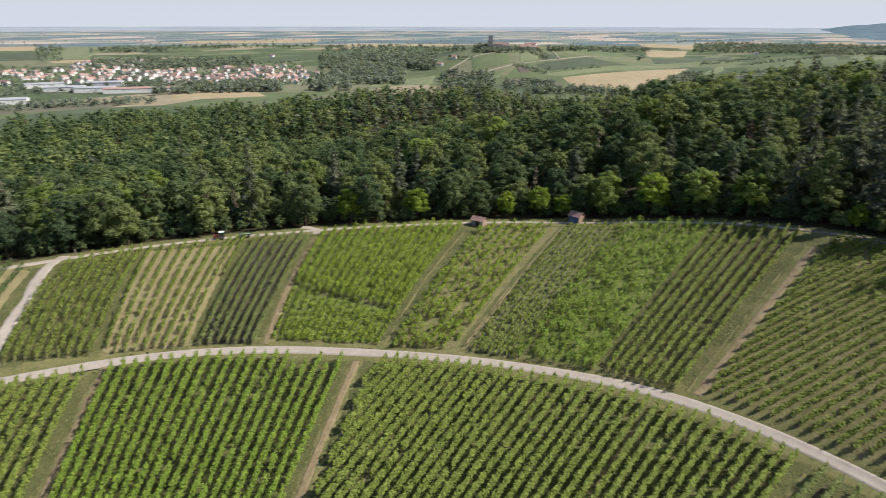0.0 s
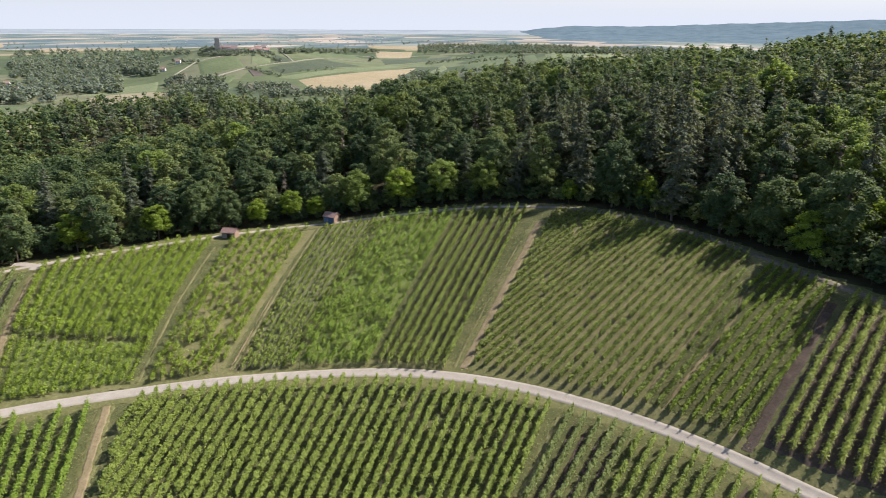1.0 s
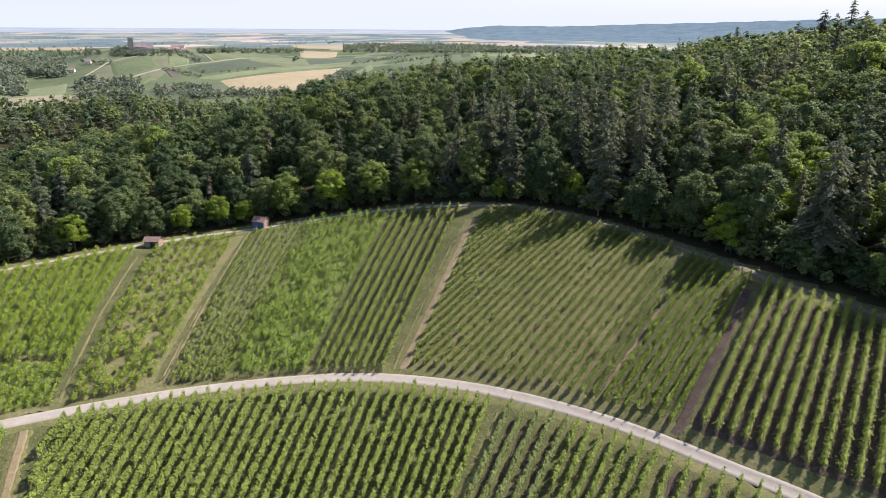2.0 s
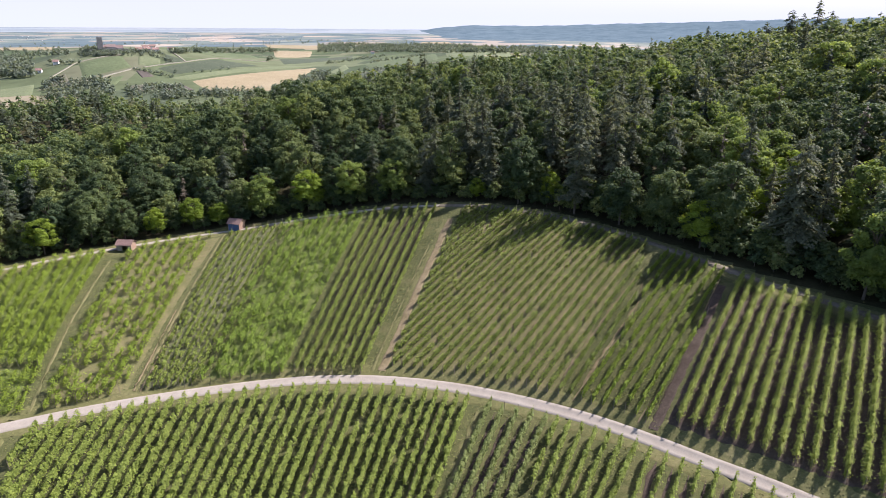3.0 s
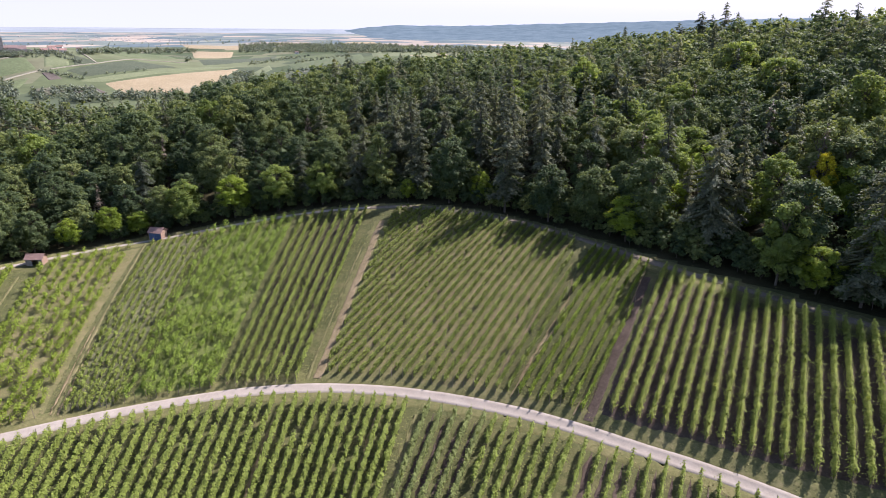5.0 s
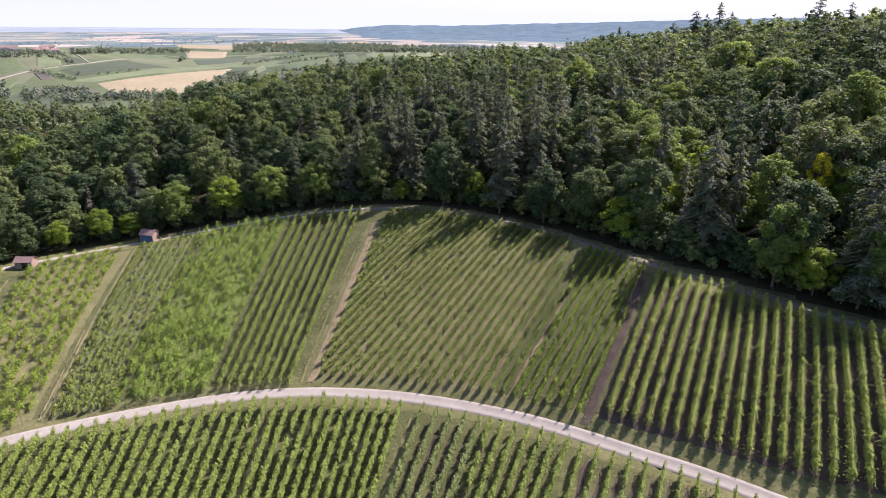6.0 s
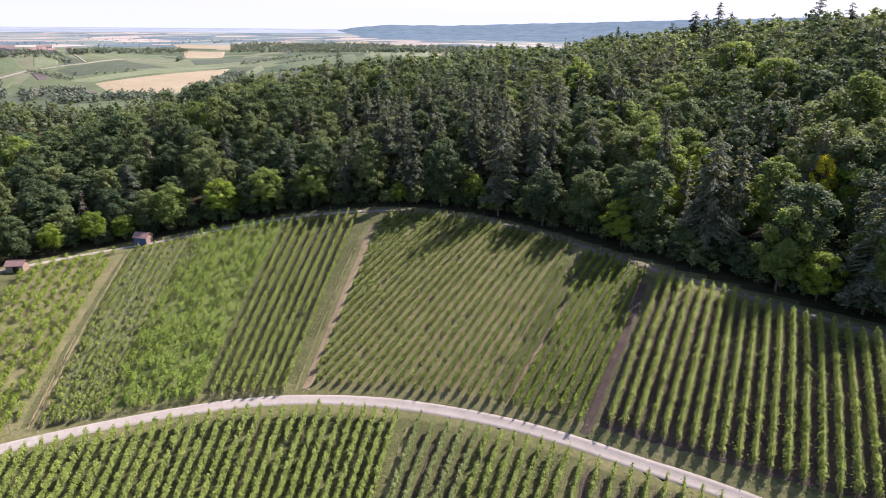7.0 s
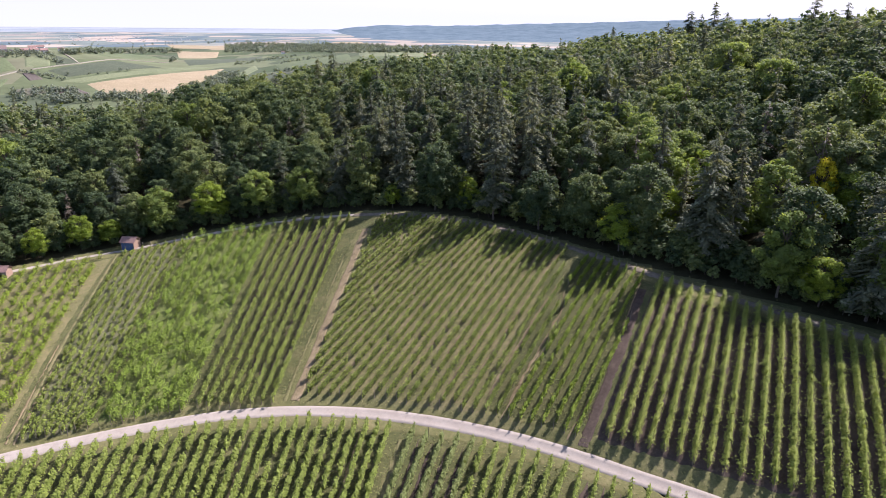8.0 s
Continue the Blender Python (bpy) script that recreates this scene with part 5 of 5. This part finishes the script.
for b, d, turn, kind, label in ((63.0, 5.35, 1.0, HALL_RED, "long white hall with a red roof"), (66.2, 5.15, 1.0, HALL_GREY, "low white hall with a grey roof"), (68.2, 5.0, 1.0, HALL_GREY, "low white hall with a grey roof"),
                                (72.3, 5.75, 1.1, HALL_GREY, "low white hall with a grey roof"), (65.4, 4.75, 0.9, HALL_GREY, "low white hall with a grey roof"), (69.5, 4.7, 1.2, HALL_GREY, "low white hall with a grey roof")):
    house(spot(b, d), turn, kind, label, "halls at the edge of the town", "industrial_hall", 6)
for b, d, k in ((37.0, 3.0, 0), (52.5, 2.8, 1), (30.2, 1.95, 2), (30.7, 2.0, 2), (28.9, 2.1, 1), (38.2, 3.6, 0), (12.6, 2.35, 1), (1.0, 1.75, 1)):
    house(spot(b, d), 0.4, HOUSES[k], "pale farmhouse standing alone in the fields", "lone houses")


def castle():
    p = spot(33.3, 2.16)
    ob = tagged(new("castle"), "ruined stone castle with a square keep on a hilltop", "castle")
    ob.location, ob.rotation_euler = (p[0], p[1], float(ground(*p)) - 0.5), (0, 0, radians(33))
    ob.scale = (1.3, 1.3, 1.3)
    bm = bmesh.new()
    bmesh.ops.create_cube(bm, size=1, matrix=Matrix.Translation((-13, 0, 11)) @ Matrix.Diagonal((9, 9, 28, 1)))
    for i in range(3):
        bmesh.ops.create_cube(bm, size=1, matrix=Matrix.Translation((-16 + 3 * i, -4.2, 25.6)) @ Matrix.Diagonal((1.6, 0.6, 1.4, 1)))
    part("keep", bm_mesh("keep", bm, STONE), ob, "square stone keep with broken battlements")
    bm = bmesh.new()
    for x, y, w, h in ((0, -6, 30, 7), (-24, -3, 16, 5), (22, -4, 18, 6)):
        bmesh.ops.create_cube(bm, size=1, matrix=Matrix.Translation((x, y, h / 2 - 2)) @ Matrix.Diagonal((w, 2, h + 4, 1)))
    part("curtain_wall", bm_mesh("curtain_wall", bm, STONE), ob, "weathered curtain wall")
    for x, y, kind in ((4, 3, 1), (14, 4, 0), (-2, 8, 2)):
        bm, rm = gabled(*((9, 5, 6, 5), (7, 5, 8, 4), (8, 5, 7, 4))[kind])
        wing = part("wing", bm_mesh("wing", bm, STONE if kind else WHITE_WALL), ob)
        wing.location = (x, y, 1)
        part("roof", bm_mesh("roof", rm, BROWN_TILE), wing, "brownish-red tiled roof")
    return ob


castle()
for b, d in ((31.2, 2.18), (30.6, 2.16), (30.0, 2.2)):
    house(spot(b, d), 0.6, HOUSES[2], "pale farm building beside the castle", "farm buildings by the castle")


# ---- far ridge closing the view ----
def far_ridge():
    b = np.arange(-75, 15.0, 0.25)
    crest = np.interp(b, [-75, -30, -18.6, -13.4, -7.7, -1.6, 4.6, 6.8, 8.6, 11, 14.8], [0.8, 0.85, 0.55, 0.37, 0.21, 0.0, 0.0, -0.22, -0.45, -0.8, -1.35]) + 0.02 * np.sin(b * 2.1) + 0.01 * np.sin(b * 5.3)
    rows = []
    for f, r in ((0.0, 3500), (0.25, 3800), (0.5, 4150), (0.72, 4400), (0.9, 4600), (1.0, 4760), (1.0, 4900)):
        el = -1.42 + (crest + 1.42) * f
        rows.append(np.stack([-r * np.sin(np.radians(b)), r * np.cos(np.radians(b)), Z0 + r * np.tan(np.radians(el))], -1))
    # the wood's base colour carries the blue of the haze
    m, n, l, bsdf = material("hazed_ridge_wood")
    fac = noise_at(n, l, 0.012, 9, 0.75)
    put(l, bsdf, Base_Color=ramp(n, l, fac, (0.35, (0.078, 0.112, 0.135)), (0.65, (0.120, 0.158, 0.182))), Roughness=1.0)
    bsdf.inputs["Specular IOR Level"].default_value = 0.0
    return tagged(new("backdrop", grid_mesh("backdrop", np.array(rows), m)), "long wooded ridge on the horizon, coloured blue-green with haze", "hills", kind="structure")


far_ridge()


# ---- two huts on the upper track, tractor and trailer ----
BLUE_BOARDS = solid("blue_boards", (0.06, 0.10, 0.2), 0.75, vary=0.25, scale=3)
GREY_BOARDS = solid("grey_boards", (0.27, 0.23, 0.19), 0.85, vary=0.3, scale=4)
HUT_TILE = solid("hut_tiles", (0.19, 0.115, 0.095), 0.8, vary=0.3, scale=4)
BRICK = solid("pale_brick", (0.26, 0.17, 0.12), 0.85, vary=0.25, scale=5)
RED_PAINT = solid("red_paint", (0.25, 0.04, 0.03), 0.4, vary=0.2)
GREEN_PAINT = solid("green_paint", (0.05, 0.11, 0.05), 0.45, vary=0.2)
CAB_WHITE = solid("white_paint", (0.75, 0.75, 0.74), 0.4, vary=0.05)
RUBBER = solid("rubber", (0.02, 0.02, 0.02), 0.85)
STEEL = solid("grey_steel", (0.35, 0.36, 0.36), 0.4, 0.8)


def box(bm, x, y, z, sx, sy, sz, turn=None):
    m = Matrix.Translation((x, y, z)) @ Matrix.Diagonal((sx, sy, sz, 1))
    bmesh.ops.create_cube(bm, size=1, matrix=m if turn is None else turn @ m)
    return bm


def bevelled(name, mat, *boxes, edge=0.03):
    bm = bmesh.new()
    for b in boxes:
        box(bm, *b)
    bmesh.ops.bevel(bm, geom=bm.edges[:], offset=edge, segments=1, affect="EDGES")
    return bm_mesh(name, bm, mat)


def roof_course(w, d, rise, over, thick, k, courses):
    """One lapped course of a tiled roof slope, counted from the eave up."""
    bm = bmesh.new()
    length = math.hypot(d + over, rise * (d + over) / d)
    m = Matrix.Translation((0, -d - over, -rise * over / d)) @ Matrix.Rotation(math.atan2(rise, d), 4, "X")
    return box(bm, 0, length * (k + 0.5) / courses, thick * 0.5 + 0.014 * (k % 2), w + 2 * over, length / courses * 1.08, thick, m)


def hut(name, x, y, turn, w, d, h, rise, wall_mat, gable_mat, label, open_front):
    ob = tagged(new(name), label, "hut", "huts on the upper track")
    ob.location, ob.rotation_euler = (x, y, float(ground(x, y)) - 0.05), (0, 0, turn)
    for sx in (-1, 1):
        bm = bmesh.new()
        v = [bm.verts.new((sx * w, yy, zz)) for yy, zz in ((-d, -0.8), (d, -0.8), (d, h), (0, h + rise), (-d, h))]
        f = bm.faces.new(v)
        e = bmesh.ops.extrude_face_region(bm, geom=[f])
        bmesh.ops.translate(bm, verts=[q for q in e["geom"] if isinstance(q, bmesh.types.BMVert)], vec=(-sx * 0.12, 0, 0))
        bmesh.ops.recalc_face_normals(bm, faces=bm.faces[:])
        part("gable_wall", bm_mesh("gable_wall", bm, gable_mat), ob)
    part("back_wall", bevelled("back_wall", wall_mat, (0, d - 0.06, h / 2 - 0.4, 2 * w - 0.26, 0.12, h + 0.78)), ob)
    n = max(5, int(2 * w / 0.3))
    for k in range(n):
        bx = -w + 0.13 + (k + 0.5) * (2 * w - 0.26) / n
        if open_front and abs(bx - 0.3) < 0.75:
            continue
        part("board", bevelled("board", wall_mat, (bx, -d + 0.05 + 0.012 * (k % 2), h / 2 - 0.4, (2 * w - 0.26) / n * 0.96, 0.05, h + 0.76), edge=0.008), ob)
    if not open_front:
        door = part("door", bevelled("door", wall_mat, (0.2, -d - 0.02, 0.98, 0.85, 0.06, 1.95)), ob)
        part("door_handle", bevelled("door_handle", STEEL, (0.52, -d - 0.08, 1.0, 0.1, 0.05, 0.04), edge=0.008), door)
    for sy in (-1, 1):
        for k in range(7):
            course = part("tile_course", bm_mesh("tile_course", roof_course(2 * w, d, rise, 0.3, 0.06, k, 7), HUT_TILE), ob, "weathered red roof tiles")
            course.location = (0, 0, h)
            course.rotation_euler = (0, 0, 0 if sy < 0 else math.pi)
    part("ridge_cap", bevelled("ridge_cap", HUT_TILE, (0, 0, h + rise + 0.06, 2 * w + 0.6, 0.22, 0.1)), ob)
    return ob


hut("garden_hut", *HUTS[0], radians(-8), 1.85, 1.6, 2.35, 1.0, BLUE_BOARDS, BRICK, "small blue wooden hut with a red tiled roof", False)
hut("open_hut", *HUTS[1], radians(6), 2.0, 1.5, 2.0, 0.85, GREY_BOARDS, BRICK, "small open-fronted hut with a red tiled roof", True)


def wheel(parent, x, y, r, w, name="wheel"):
    bm = bmesh.new()
    bmesh.ops.create_cone(bm, cap_ends=True, segments=20, radius1=r, radius2=r, depth=w, matrix=Matrix.Translation((x, y, r)) @ Matrix.Rotation(math.pi / 2, 4, "X"))
    bmesh.ops.bevel(bm, geom=[e for e in bm.edges if len(e.link_faces) == 2 and any(len(f.verts) > 4 for f in e.link_faces)], offset=w * 0.2, segments=2, affect="EDGES")
    ob = part(name, bm_mesh(name, bm, RUBBER), parent, "black rubber tyre on a steel rim")
    bm = bmesh.new()
    bmesh.ops.create_cone(bm, cap_ends=True, segments=16, radius1=r * 0.5, radius2=r * 0.5, depth=w * 1.06, matrix=Matrix.Translation((x, y, r)) @ Matrix.Rotation(math.pi / 2, 4, "X"))
    part("rim", bm_mesh("rim", bm, STEEL), ob)


def tractor(x, y, turn):
    ob = tagged(new("tractor"), "small red tractor with a white cab roof on the track", "tractor")
    ob.location, ob.rotation_euler = (x, y, float(ground(x, y)) + 0.1), (0, 0, turn)
    part("bonnet", bevelled("bonnet", RED_PAINT, (1.0, 0, 1.0, 1.5, 0.75, 0.65), edge=0.08), ob)
    part("chassis", bevelled("chassis", STEEL, (0.2, 0, 0.62, 2.9, 0.5, 0.3)), ob)
    cab = part("cab", bevelled("cab", DARK_PANE, (-0.55, 0, 1.5, 1.2, 1.15, 1.0), edge=0.06), ob, "glazed cab")
    part("cab_roof", bevelled("cab_roof", CAB_WHITE, (-0.55, 0, 2.12, 1.5, 1.35, 0.16), edge=0.05), cab, "white cab roof")
    part("exhaust", bevelled("exhaust", STEEL, (1.3, 0.25, 1.7, 0.08, 0.08, 0.9), edge=0.02), ob)
    for sy in (-1, 1):
        wheel(ob, -0.7, sy * 0.75, 0.62, 0.38)
        wheel(ob, 1.3, sy * 0.68, 0.4, 0.26)
    return ob


def trailer(x, y, turn):
    ob = tagged(new("trailer"), "flat green farm trailer behind the tractor", "trailer")
    ob.location, ob.rotation_euler = (x, y, float(ground(x, y)) + 0.1), (0, 0, turn)
    part("bed", bevelled("bed", GREY_BOARDS, (0, 0, 0.85, 3.6, 1.7, 0.1)), ob)
    for sy in (-1, 1):
        part("side_board", bevelled("side_board", GREEN_PAINT, (0, sy * 0.85, 1.08, 3.6, 0.05, 0.36), edge=0.01), ob)
    part("tail_board", bevelled("tail_board", GREEN_PAINT, (-1.8, 0, 1.08, 0.05, 1.65, 0.36), edge=0.01), ob)
    part("drawbar", bevelled("drawbar", STEEL, (2.4, 0, 0.6, 1.3, 0.1, 0.1), edge=0.02), ob)
    for sy in (-1, 1):
        wheel(ob, -0.9, sy * 0.72, 0.36, 0.24)
        wheel(ob, 0.9, sy * 0.72, 0.36, 0.24)
    return ob


tractor(-126.0 * UNIT, 77.6 * UNIT, radians(232))
trailer(-122.6 * UNIT, 82.2 * UNIT, radians(234))


# ---- a distant city on the plain, a scatter of pale blocks with low gables ----
def distant_city(count):
    quads = []
    for _ in range(count):
        p = spot(far_rng.choice([40, 26, 26, 24, 62]) + far_rng.normal(0, 3.0), far_rng.uniform(0.95, 1.4))
        w, d, h, turn = far_rng.uniform(4, 9), far_rng.uniform(3, 5), far_rng.uniform(1.4, 2.6), far_rng.random() * 3.14
        c, e = math.cos(turn), math.sin(turn)
        k = np.array([(-w, -d), (w, -d), (w, d), (-w, d)]) * 0.5
        k = np.column_stack([k @ np.array([[c, e], [-e, c]]) + p, np.full(4, float(ground(*p)))])
        up = np.array([0, 0, h])
        quads += [np.stack([k[i], k[(i + 1) % 4], k[(i + 1) % 4] + up, k[i] + up]) for i in range(4)]
        ridge = [(k[0] + k[3]) / 2 + up * 1.35, (k[1] + k[2]) / 2 + up * 1.35]
        quads += [np.stack([k[0] + up, k[1] + up, ridge[1], ridge[0]]), np.stack([k[2] + up, k[3] + up, ridge[0], ridge[1]])]
    return tagged(new("distant_city", quad_mesh("distant_city", np.array(quads), CITY_WALL)), "pale scattered buildings of a distant city", "buildings", kind="stuff")


distant_city(180)


# ---- a marker post by the side track and a gravel lay-by at the wood edge ----
def marker_post(x, y):
    ob = tagged(new("marker_post"), "dark weathered marker post beside the gravel track", "post")
    ob.location = (x, y, float(ground(x, y)))
    part("shaft", bevelled("shaft", POST_WOOD, (0, 0, 0.5, 0.2, 0.2, 1.3)), ob)
    part("cap", bevelled("cap", STEEL, (0, 0, 1.2, 0.26, 0.26, 0.1)), ob, "grey metal cap")


marker_post(-123.2 * UNIT, 35.3 * UNIT)
marker_post(-141.6 * UNIT, 52.2 * UNIT)
ribbon("lay_by", np.array([(-111.6, 94.4), (-113.2, 96.4), (-116.4, 97.0), (-119.0, 95.4)]) * UNIT, 3.2, GRAVEL, 0.1, "pale gravel lay-by at the wood edge", "road", far_rng, 0.3)
